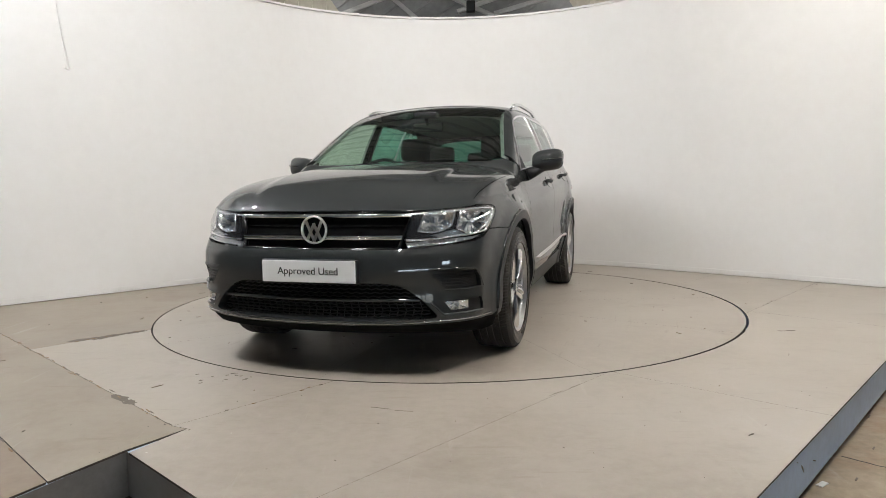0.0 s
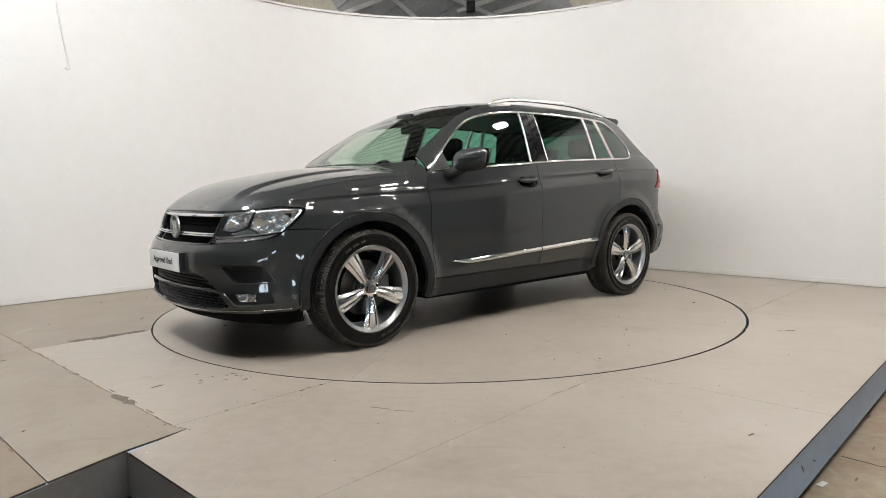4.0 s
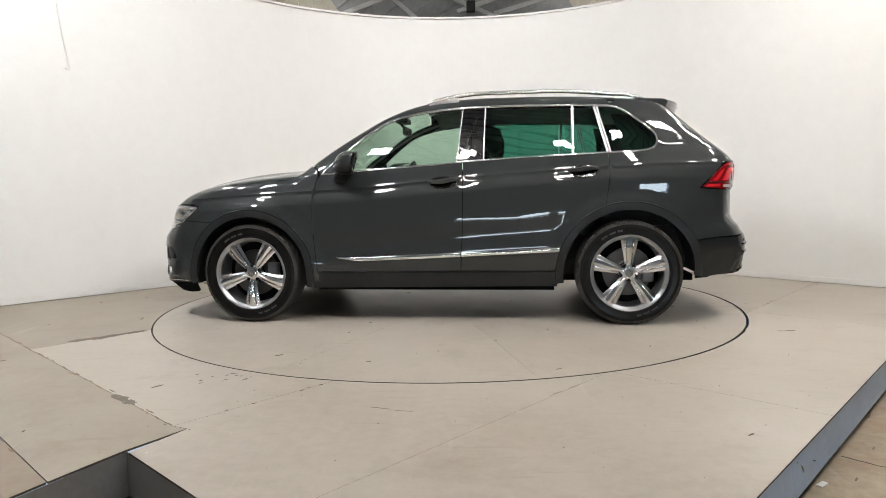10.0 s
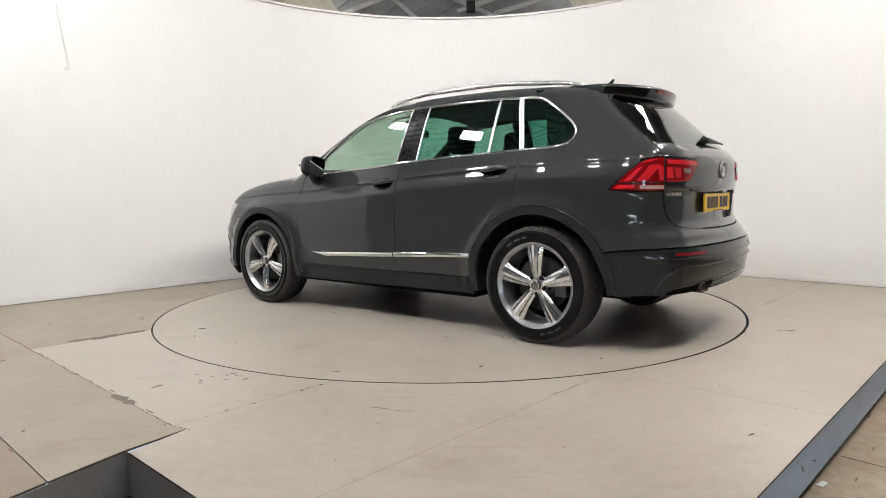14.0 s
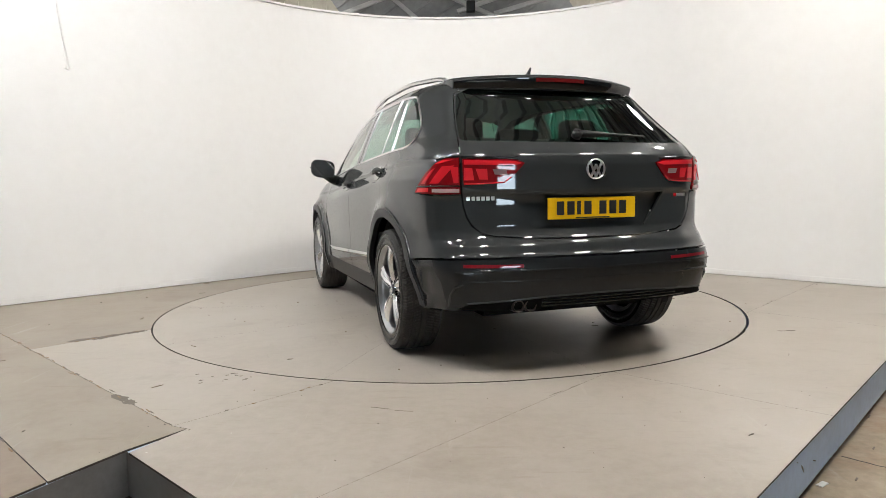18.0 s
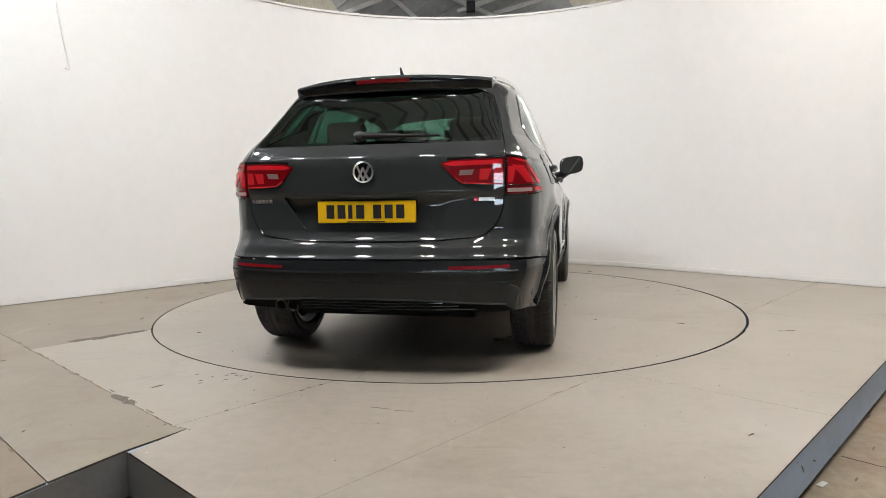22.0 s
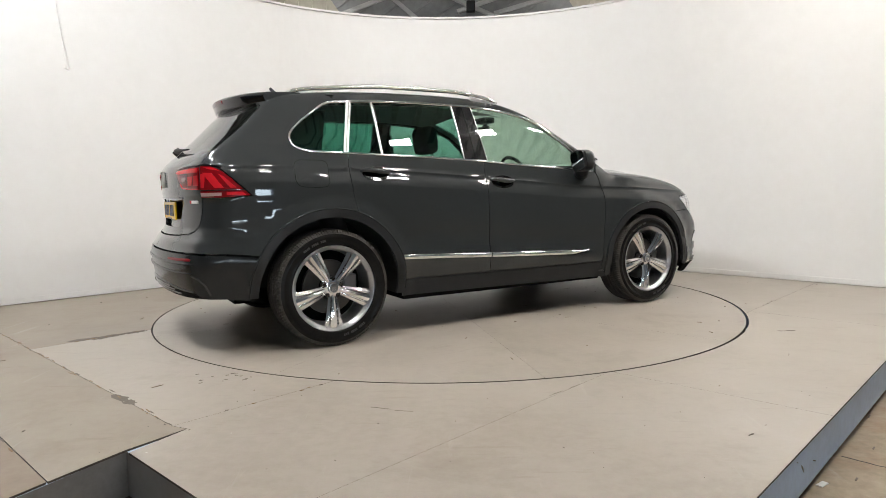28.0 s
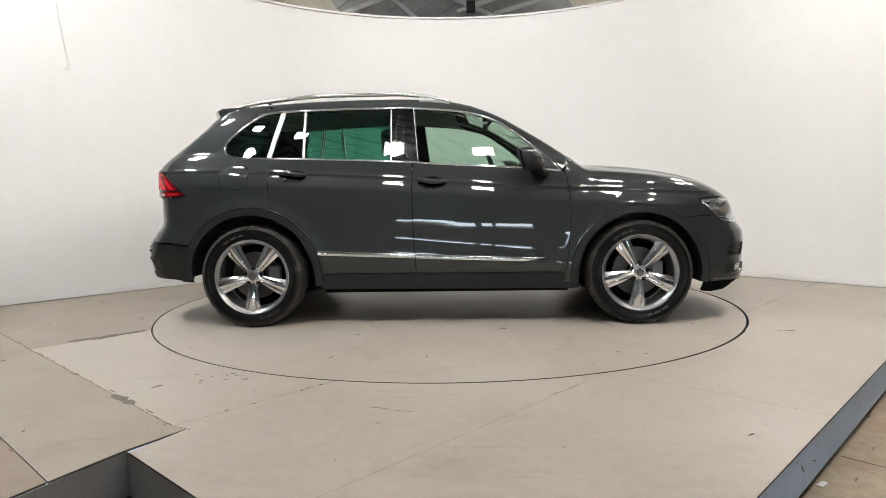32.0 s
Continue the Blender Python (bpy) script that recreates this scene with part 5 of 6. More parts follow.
for sd in (1, -1):
    skin("side_intake", [sheet("F", sidein, step=0.05, lift=-0.026, gap=-0.006, flange=0)], M_SLAT, bumper, sd, "black blanked side intake")
    for z, y0 in ((0.528, 0.625), (0.512, 0.64), (0.496, 0.655), (0.480, 0.665), (0.466, 0.68)):
        line = [FY(y0 + (0.80 - y0) * i / 6, z) for i in range(7)]
        skin("intake_slat", [edge_strip("F", line, -0.0035, 0.0035, -0.020, -0.013)], M_SLAT, bumper, sd)
    crease = [FY(0.60, 0.552), FY(0.66, 0.5535), FY(0.72, 0.555), FY(0.795, 0.552), FY(0.812, 0.53), FY(0.825, 0.453)]
    skin("intake_edge", [edge_strip("F", crease, -0.004, 0.004, -0.002, 0.004)], M_PAINT, bumper, sd)
    skin("intake_edge", [edge_strip("F", [FY(0.672, 0.450), FY(0.74, 0.448), FY(0.825, 0.451)], -0.004, 0.004, -0.002, 0.004)], M_PAINT, bumper, sd)
    fogl = skin("fog_lamp", [sheet("F", fog, step=0.05, lift=-0.045, gap=-0.008, flange=0)], M_GLOSSB, bumper, sd, "small clear fog lamp in a black surround")
    lens = [FY(0.672, 0.388), FY(0.73, 0.391), FY(0.776, 0.391), FY(0.777, 0.350), FY(0.73, 0.347), FY(0.70, 0.347)]
    bowl(lens, 0.028, -0.014, "fog_reflector", bumper, sd)
    skin("fog_lens", [sheet("F", lens, step=0.03, lift=-0.011, gap=-0.002, flange=0.0)], M_LENS, bumper, sd)
    skin("fog_bezel", [sheet("F", fog, [lens], step=0.03, lift=-0.016, gap=0.0, flange=0.02)], M_TRIMP, bumper, sd)
    skin("fog_surround", [edge_strip("F", [fog[0], fog[8], fog[7], fog[6], fog[5]], -0.004, 0.004, -0.001, 0.003)], M_PAINT, bumper, sd)
# the gloss edge's reflected line, modelled as a thin metal strip
lip = [FS(1.85, 0.300), FY(0.798, 0.300), FY(0.669, 0.296), FY(0.509, 0.288), FY(0.375, 0.283), FY(0.2, 0.281), FY(0.0, 0.281)]
lip = lip + [(-u, v) for u, v in reversed(lip[:-1])]
skin("front_lip", [edge_strip("F", lip, -0.002, 0.002, 0.001, 0.004)], M_LIP, bumper, 1, "bright glint along the lower bumper edge, made as a strip")


def plate(name, x, z, colour, parent, back):
    bm = bmesh.new()
    box(bm, x - 0.006, x + 0.006, -0.26, 0.26, z - 0.0555, z + 0.0555, 0.004)
    return part(name, bm, colour, parent)


p_front = plate("number_plate", 2.252, 0.545, M_PLATEW, bumper, False)
p_front["label"] = "white plastic plate reading Approved Used"
bm = bmesh.new()
box(bm, 2.205, 2.2500, -0.266, 0.266, 0.4865, 0.6035, 0.003)
part("plate_holder", bm, M_SLAT, bumper)


def words(name, text, size, material, m, parent, depth=0.0015):
    cu = bpy.data.curves.new(name, "FONT")
    cu.body, cu.size, cu.align_x, cu.align_y, cu.extrude = text, size, "CENTER", "CENTER", depth
    ob = bpy.data.objects.new(name + "_type", cu)
    scene.collection.objects.link(ob)
    bpy.context.view_layer.update()
    me = bpy.data.meshes.new_from_object(ob.evaluated_get(bpy.context.evaluated_depsgraph_get()))
    bpy.data.objects.remove(ob)
    me.materials.clear()
    me.materials.append(material)
    t = new(name, me)
    t.parent = parent
    t.matrix_local = m
    return t


words("lettering", "Approved Used", 0.053, M_INK, Matrix.Translation((2.2585, 0.0, 0.546)) @ Matrix(((0, 0, 1, 0), (1, 0, 0, 0), (0, 1, 0, 0), (0, 0, 0, 1))), bumper)


def emblem(x, z, r, parent, face):
    """A round bright ring with two plain crossed chevrons in it."""
    bm = bmesh.new()
    lathe(bm, [(r * 0.86, 0.0), (r * 0.87, 0.008), (r * 0.93, 0.011), (r, 0.008), (r, -0.002)], 36, "X")
    def stroke(pts, w):
        for a, b in zip(pts, pts[1:]):
            a, b = Vector(a) * r, Vector(b) * r
            d = (b - a).normalized()
            n = Vector((-d.y, d.x)) * w * r
            q = [a - d * w * r * 0.4 + n, a - d * w * r * 0.4 - n, b + d * w * r * 0.4 - n, b + d * w * r * 0.4 + n]
            lo = [bm.verts.new((0.0, v.x, v.y)) for v in q]
            hi = [bm.verts.new((0.008, v.x, v.y)) for v in q]
            bm.faces.new(hi)
            for i in range(4):
                bm.faces.new((lo[i], lo[(i + 1) % 4], hi[(i + 1) % 4], hi[i]))
    stroke([(-0.60, 0.60), (0.0, -0.78), (0.60, 0.60)], 0.085)
    stroke([(-0.50, -0.66), (0.0, 0.40), (0.50, -0.66)], 0.085)
    bmesh.ops.recalc_face_normals(bm, faces=bm.faces[:])
    if face < 0:
        bmesh.ops.rotate(bm, verts=bm.verts[:], cent=(0, 0, 0), matrix=Matrix.Rotation(math.pi, 3, "Z"))
    bmesh.ops.translate(bm, verts=bm.verts[:], vec=(x, 0, z))
    part("emblem", bm, M_SATIN, parent, "round bright emblem")
    bm = bmesh.new()
    lathe(bm, [(r * 0.9, 0.0), (0.001, 0.001)], 30, "X")
    if face < 0:
        bmesh.ops.rotate(bm, verts=bm.verts[:], cent=(0, 0, 0), matrix=Matrix.Rotation(math.pi, 3, "Z"))
    bmesh.ops.translate(bm, verts=bm.verts[:], vec=(x, 0, z))
    bmesh.ops.recalc_face_normals(bm, faces=bm.faces[:])
    part("emblem_disc", bm, M_GLOSSB, parent)


emblem(2.172, 0.749, 0.073, grille, 1)

# rear end
gate_o = [RY(0, 0.689), RY(0.2, 0.690), RY(0.4, 0.696), RY(0.55, 0.709), RY(0.601, 0.725), RY(0.639, 0.758), RY(0.665, 0.80), RY(0.682, 0.86), RY(0.689, 0.915), RY(0.695, 1.0), RY(0.698, 1.098), RY(0.688, 1.14), RY(0.673, 1.20), RY(0.646, 1.29), RY(0.614, 1.38), RY(0.583, 1.462)]
gate_o += [RY(0.5, 1.505), RY(0.3, 1.52), RY(0.0, 1.525)]
win = [RY(0.0, 1.176), RY(0.3, 1.177), RY(0.55, 1.181), RY(0.662, 1.186), RY(0.668, 1.200), RY(0.641, 1.29), RY(0.609, 1.38), RY(0.578, 1.457), RY(0.5, 1.495), RY(0.3, 1.513), RY(0.0, 1.518)]
tl_in = [RY(0.386, 1.068), RY(0.43, 1.084), RY(0.60, 1.089), RY(0.690, 1.091), RY(0.689, 1.0), RY(0.686, 0.963), RY(0.60, 0.964), RY(0.52, 0.966), RY(0.49, 0.970), RY(0.449, 0.998)]
rec = [RY(0.0, 0.918), RY(0.2, 0.918), RY(0.46, 0.918), RY(0.435, 0.88), RY(0.36, 0.775), RY(0.325, 0.738), RY(0.15, 0.735), RY(0.0, 0.735)]
tailgate = skin("tailgate", [sheet("R", sym(gate_o), [sym(win), sym(rec), tl_in, mir(tl_in)], step=0.045, gap=0.001, fine=True)], M_PAINT, car)
skin("plate_recess", [sheet("R", sym(rec), step=0.05, lift=-0.028, gap=-0.004, flange=0)], M_PAINT, tailgate)
skin("rear_window", [sheet("R", sym(win), step=0.07, lift=-0.002, gap=-0.004, flange=0)], M_PRIVR, tailgate, 1, "dark green tinted heated rear window glass")
inn = [RY(0.0, 1.196), RY(0.3, 1.197), RY(0.52, 1.201), RY(0.60, 1.212), RY(0.612, 1.235), RY(0.592, 1.30), RY(0.560, 1.385), RY(0.535, 1.43), RY(0.46, 1.452), RY(0.3, 1.462), RY(0.0, 1.466)]
skin("black_border", [sheet("R", sym(win), [sym(inn)], step=0.05, lift=-0.006, gap=-0.006, flange=0)], M_VOID, tailgate, 1, "black border printed round the rear glass")
skin("gate_handle", [edge_strip("R", [RY(0.455 - 0.91 * i / 14, 0.921) for i in range(15)], -0.005, 0.012, -0.006, 0.006)], M_PAINT, tailgate)
tl_out = [RY(0.700, 1.098), RS(-2.0, 1.096), RS(-1.952, 1.072), RS(-1.90, 1.026), RS(-1.845, 0.97), RS(-1.803, 0.928), RS(-1.90, 0.92), RS(-1.98, 0.917), RY(0.742, 0.917), RY(0.694, 0.918), RY(0.699, 1.0)]
for side in (1, -1):
    tl = skin("tail_light", [sheet("R", tl_out, step=0.04, lift=0.006, gap=0.002, flange=0.03)], M_RED, car, side, "red wrap-round tail light")
    for seg in ([RY(0.708, 1.052), RY(0.742, 1.052), RY(0.728, 0.972), RY(0.706, 0.972)],
                [RS(-2.035, 1.060), RS(-1.995, 1.056), RS(-1.94, 0.972), RS(-1.985, 0.972)],
                [RS(-1.965, 1.050), RS(-1.940, 1.036), RS(-1.875, 0.972), RS(-1.908, 0.970)],
                [RS(-2.03, 1.088), RS(-1.99, 1.086), RS(-1.955, 1.066), RS(-2.0, 1.074)],
                [RS(-1.93, 0.950), RS(-1.85, 0.950), RS(-1.83, 0.932), RS(-1.93, 0.932)]):
        skin("lit_segment", [sheet("R", seg, step=0.03, lift=0.0085, gap=0.0, flange=0.004)], M_RED2, tl, side)
    skin("light_strip", [sheet("R", [RY(0.704, 0.944), RS(-2.0, 0.945), RS(-1.955, 0.946), RS(-1.955, 0.930), RS(-2.0, 0.928), RY(0.704, 0.928)], step=0.04, lift=0.0085, gap=0.0, flange=0.004)], M_WHITEL, tl, side)
    skin("light_groove", [edge_strip("R", [RY(0.702, 0.958), RS(-2.02, 0.959), RS(-1.94, 0.960), RS(-1.83, 0.960)], -0.003, 0.003, 0.007, 0.009)], M_GLOSSB, tl, side)
    ti = skin("tail_light_inner", [sheet("R", tl_in, step=0.04, lift=0.006, gap=0.0015, flange=0.03)], M_RED, tailgate, side, "red tail light on the tailgate")
    for seg, mm in (([RY(0.575, 1.040), RY(0.630, 1.042), RY(0.612, 0.988), RY(0.572, 0.987)], M_RED2),
                    ([RY(0.645, 1.044), RY(0.682, 1.046), RY(0.682, 0.985), RY(0.636, 0.985)], M_RED2),
                    ([RY(0.482, 1.036), RY(0.548, 1.038), RY(0.538, 1.012), RY(0.476, 1.010)], M_REVERSE),
                    ([RY(0.40, 1.066), RY(0.44, 1.076), RY(0.682, 1.084), RY(0.682, 1.062), RY(0.44, 1.056)], M_RED2)):
        skin("light_segment", [sheet("R", seg, step=0.03, lift=0.0085, gap=0.0, flange=0.004)], mm, ti, side)
    skin("light_edge", [edge_strip("R", [RY(0.455, 0.999), RY(0.492, 0.973), RY(0.60, 0.967), RY(0.682, 0.966)], -0.003, 0.003, 0.006, 0.009)], M_RED2, ti, side)
    skin("light_cap", [edge_strip("R", [RY(0.42, 1.090), RY(0.55, 1.097), RY(0.692, 1.101)], -0.006, 0.006, 0.002, 0.006)], M_GLOSSB, tailgate, side)
    skin("light_cap", [edge_strip("R", [RY(0.704, 1.104), RS(-2.02, 1.105), RS(-1.95, 1.09)], -0.006, 0.006, 0.002, 0.006)], M_GLOSSB, tl, side)

# roof spoiler with brake light
sp_w = (0.578, 0.562, 0.50, 0.40, 0.30, 0.20, 0.10, 0.0)
bm = bmesh.new()
rows = []
for y in list(sp_w) + [-v for v in sp_w[-2::-1]]:
    k = abs(y) / 0.595
    zt = 1.551 - 0.010 * k * k - 0.004 * k ** 8
    tip = -1.815 + 0.185 * k ** 2
    za, zb = [float(p[2]) for p in project("T", [(tip + 0.24, y), (tip + 0.13, y)])]
    low = 0.02 * (1 - k * k)
    pts = [(tip + 0.24, za + 0.003), (tip + 0.13, max(zb + 0.004, (za + zt + 0.02) / 2)), (tip + 0.03, zt + 0.016), (tip, zt), (tip + 0.020, zt - 0.048 - low), (tip + 0.045, zt - 0.060 - low), (tip + 0.11, zt - 0.068 - low), (tip + 0.24, za - 0.06)]
    rows.append([bm.verts.new((a, y, b)) for a, b in pts])
# black on the rear edge puts the dark roof's reflection into the colour
for a, b in zip(rows, rows[1:]):
    for i in range(8):
        bm.faces.new((a[i], a[(i + 1) % 8], b[(i + 1) % 8], b[i])).material_index = int(2 <= i <= 6)
bm.faces.new(rows[0])
bm.faces.new(rows[-1])
bmesh.ops.recalc_face_normals(bm, faces=bm.faces[:])
es = [e for e in bm.edges if e.calc_face_angle(0) > 0.5]
bmesh.ops.bevel(bm, geom=es, offset=0.006, segments=2, affect="EDGES", profile=0.5)
spoiler = part("roof_spoiler", bm, M_PAINT, tailgate, "body-coloured roof spoiler, black underneath, dark reflection painted on its rear edge", smooth=True)
spoiler.data.materials.append(M_GLOSSB)
bm = bmesh.new()
rows = []
for y in np.linspace(-0.15, 0.15, 11):
    k = abs(y) / 0.595
    zr = 1.597 - 0.010 * k * k
    tip = -1.815 + 0.185 * k ** 2
    rows.append([bm.verts.new((tip + a, y, zr + b)) for a, b in ((0.012, -0.052), (-0.001, -0.053), (0.005, -0.072), (0.018, -0.073))])
for a, b in zip(rows, rows[1:]):
    for i in range(4):
        bm.faces.new((a[i], a[(i + 1) % 4], b[(i + 1) % 4], b[i]))
bm.faces.new(rows[0])
bm.faces.new(rows[-1])
bmesh.ops.recalc_face_normals(bm, faces=bm.faces[:])
part("brake_light", bm, M_REDB, tailgate, "slim red high brake light")

# rear wiper
bm = bmesh.new()
P = project("XR", [(0.05 - 0.42 * i / 8, 1.205 - 0.01 * (i / 8)) for i in range(9)])
tube(bm, (P + grad(P) * 0.022).tolist(), [0.019, 0.018, 0.016, 0.013, 0.010, 0.008, 0.007, 0.006, 0.005], seg=8)
tube(bm, [tuple(P[0] + grad(P)[0] * 0.0), tuple(P[0] + grad(P)[0] * 0.036)], 0.026, seg=12)
part("rear_wiper", bm, M_PLAST, tailgate, smooth=True)
emblem(-2.158, 1.035, 0.053, tailgate, -1)
pl = plate("number_plate", -2.128, 0.836, M_PLATEY, tailgate, True)
pl["label"] = "yellow number plate with dark character bars"
# character bars
xk = -2.1355
def plate_bar(y, w):
    bm = bmesh.new()
    box(bm, xk - 0.001, xk + 0.001, y - w / 2, y + w / 2, 0.803, 0.872)
    part("plate_bar", bm, M_INK, tailgate)
for y in (0.19, 0.13, 0.083, 0.03, -0.06, -0.12, -0.18):
    plate_bar(y, 0.022 if y == 0.083 else 0.042)
bm = bmesh.new()
box(bm, xk - 0.001, xk + 0.001, -0.10, 0.10, 0.784, 0.790)
part("plate_bar", bm, M_INK, tailgate)
for i in range(6):
    y0 = 0.668 - i * 0.0235
    seg = [RY(y0, 0.904), RY(y0 - 0.016, 0.904), RY(y0 - 0.016, 0.884), RY(y0, 0.884)]
    skin("badge_bar", [sheet("R", seg, step=0.05, lift=0.004, gap=0.0, flange=0.006)], M_SATIN, tailgate, 1, "small bright badge bar")
for y0, y1, mm in ((-0.545, -0.565, M_RED2), (-0.567, -0.643, M_SATIN)):
    seg = [RY(y0, 0.902), RY(y1, 0.902), RY(y1, 0.884), RY(y0, 0.884)]
    skin("badge_bar", [sheet("R", seg, step=0.05, lift=0.004, gap=0.0, flange=0.006)], mm, tailgate, 1, "small bright badge bar")

# rear bumper
rb_arc = arc(RAX, AZ, RR_CUT, 153, 183.5, 16)
rb = [RY(0.0, 0.600), RY(0.3, 0.600), RY(0.5, 0.600), RY(0.66, 0.600), RY(0.74, 0.599), RS(-1.95, 0.592), RS(-1.88, 0.586), RS(-1.80, 0.577)]
rb += [RS(*p) for p in rb_arc] + [RS(-1.84, 0.318), RS(-1.93, 0.330), RY(0.72, 0.338), RY(0.66, 0.340), RY(0.5, 0.340), RY(0.25, 0.340), RY(0, 0.340)]
refl = [RY(0.435, 0.571), RY(0.60, 0.573), RY(0.722, 0.575), RY(0.722, 0.560), RY(0.60, 0.557), RY(0.435, 0.556)]
rbump = skin("rear_bumper", [sheet("R", sym(rb), step=0.05, flange=0.03, fine=True)], M_BUMP, car, 1, "dark satin rear bumper")
for side in (1, -1):
    skin("reflector", [sheet("R", refl, step=0.05, lift=0.003, gap=0.0, flange=0.006)], M_REFL, rbump, side, "slim red bumper reflector")
for zl, wl in ((0.541, 0.76), (0.488, 0.745)):
    skin("bumper_ledge", [edge_strip("R", [RY(wl - 2 * wl * i / 24, zl) for i in range(25)], -0.007, 0.007, -0.004, 0.009)], M_BUMP, rbump)
# flat black sheet; the shade of the insert's deep recess is in its colour
skin("bumper_insert", [sheet("R", sym([RY(0, 0.404), RY(0.28, 0.400), RY(0.5, 0.387), RY(0.69, 0.376), RY(0.732, 0.35), RY(0.70, 0.344), RY(0.3, 0.344), RY(0, 0.344)]), step=0.05, lift=0.004, gap=0.0, flange=0.01)], M_VOID, rbump)
skin("bumper_ledge", [edge_strip("R", [RY(0.70, 0.380), RY(0.5, 0.392), RY(0.28, 0.405), RY(0, 0.409), RY(-0.28, 0.405), RY(-0.5, 0.392), RY(-0.70, 0.380)], -0.004, 0.005, 0.0, 0.007)], M_PAINT, rbump)
for zl, wl in ((0.391, 0.40), (0.376, 0.48), (0.360, 0.56)):
    skin("diffuser_slat", [edge_strip("R", [RY(0.335 - (0.335 + wl) * i / 20, zl) for i in range(21)], -0.0035, 0.0035, 0.004, 0.010)], M_GLOSSB, rbump, 1, "glossy black slat of the lower bumper")
for sd in (1, -1):
    skin("bumper_crease", [edge_strip("R", [RY(0.72, 0.476), RY(0.757, 0.458), RY(0.768, 0.42), RY(0.765, 0.36)], -0.004, 0.005, -0.003, 0.005)], M_PAINT, rbump, sd)
skin("lower_valance", [sheet("R", sym([RY(0, 0.343), RY(0.3, 0.343), RY(0.62, 0.343), RY(0.66, 0.338), RY(0.60, 0.325), RY(0.3, 0.315), RY(0, 0.31)]), step=0.06, lift=-0.02, gap=0.0)], M_PLAST, rbump)
for y in (0.390, 0.456):
    bm = bmesh.new()
    lathe(bm, [(0.024, -0.10), (0.026, 0.0), (0.030, 0.004), (0.032, 0.0), (0.030, -0.16)], 24, "X")
    bmesh.ops.rotate(bm, verts=bm.verts[:], cent=(0, 0, 0), matrix=Matrix.Rotation(math.pi, 3, "Z"))
    bmesh.ops.translate(bm, verts=bm.verts[:], vec=(-2.192, y, 0.360))
    bmesh.ops.recalc_face_normals(bm, faces=bm.faces[:])
    part("exhaust_tip", bm, M_EXH, car, "dull dark metal exhaust tip", smooth=True)

# roof rails and aerial
for side in (1, -1):
    rp = pchip((-1.50, -1.42, -1.25, -0.8, -0.35, -0.12, 0.0, 0.06), (1.548, 1.572, 1.594, 1.622, 1.622, 1.602, 1.578, 1.560))
    bm = bmesh.new()
    xs = np.linspace(0.06, -1.50, 26)
    tube(bm, [(x, side * (0.60 - 0.045 * sstep(-x, 0.7, 1.5)), float(rp(x)) + 0.006) for x in xs], [0.010] + [0.0175] * 24 + [0.010], seg=12, flat=0.85)
    rail = part("roof_rail", bm, M_RAIL, car, "satin silver roof rail", smooth=True)
    for x in (-0.06, -1.38):
        bm = bmesh.new()
        y = side * (0.60 - 0.045 * float(sstep(-x, 0.7, 1.5)))
        w = 0.11
        box(bm, x - w, x + w, y - 0.010, y + 0.010, float(rp(x)) - 0.055, float(rp(x)) - 0.004, 0.004)
        part("rail_foot", bm, M_SATIN, rail)
bm = bmesh.new()
tube(bm, [(-1.38, 0, 1.61), (-1.41, 0, 1.635), (-1.44, 0, 1.668)], [0.02, 0.010, 0.005], seg=8, flat=1.6)
part("aerial", bm, M_PLAST, car, smooth=True)

# door mirrors
def mirror_shell(side, lower):
    """Upper painted cap or lower black shell of the mirror housing, flat at the back."""
    bm = bmesh.new()
    bmesh.ops.create_uvsphere(bm, u_segments=32, v_segments=20, radius=1.0)
    cutz = -0.22
    drop = [f for f in bm.faces if (f.calc_center_median().z < cutz) != lower]
    bmesh.ops.delete(bm, geom=drop, context="FACES")
    k = 0.985 if lower else 1.0
    for v in bm.verts:
        x, y, z = v.co
        x, y, z = sp(x, 0.85), sp(y, 0.66), sp(z, 0.64)
        x = max(x, -0.45) * (1.0 - 0.25 * max(0, y))
        v.co = (0.582 + 0.092 * k * x - 0.024 * y - 0.014 * z, 0.957 + 0.103 * k * y, 1.133 + 0.076 * k * z + 0.012 * y)
    if side < 0:
        for v in bm.verts:
            v.co.y *= -1
        bmesh.ops.reverse_faces(bm, faces=bm.faces[:])
    return bm


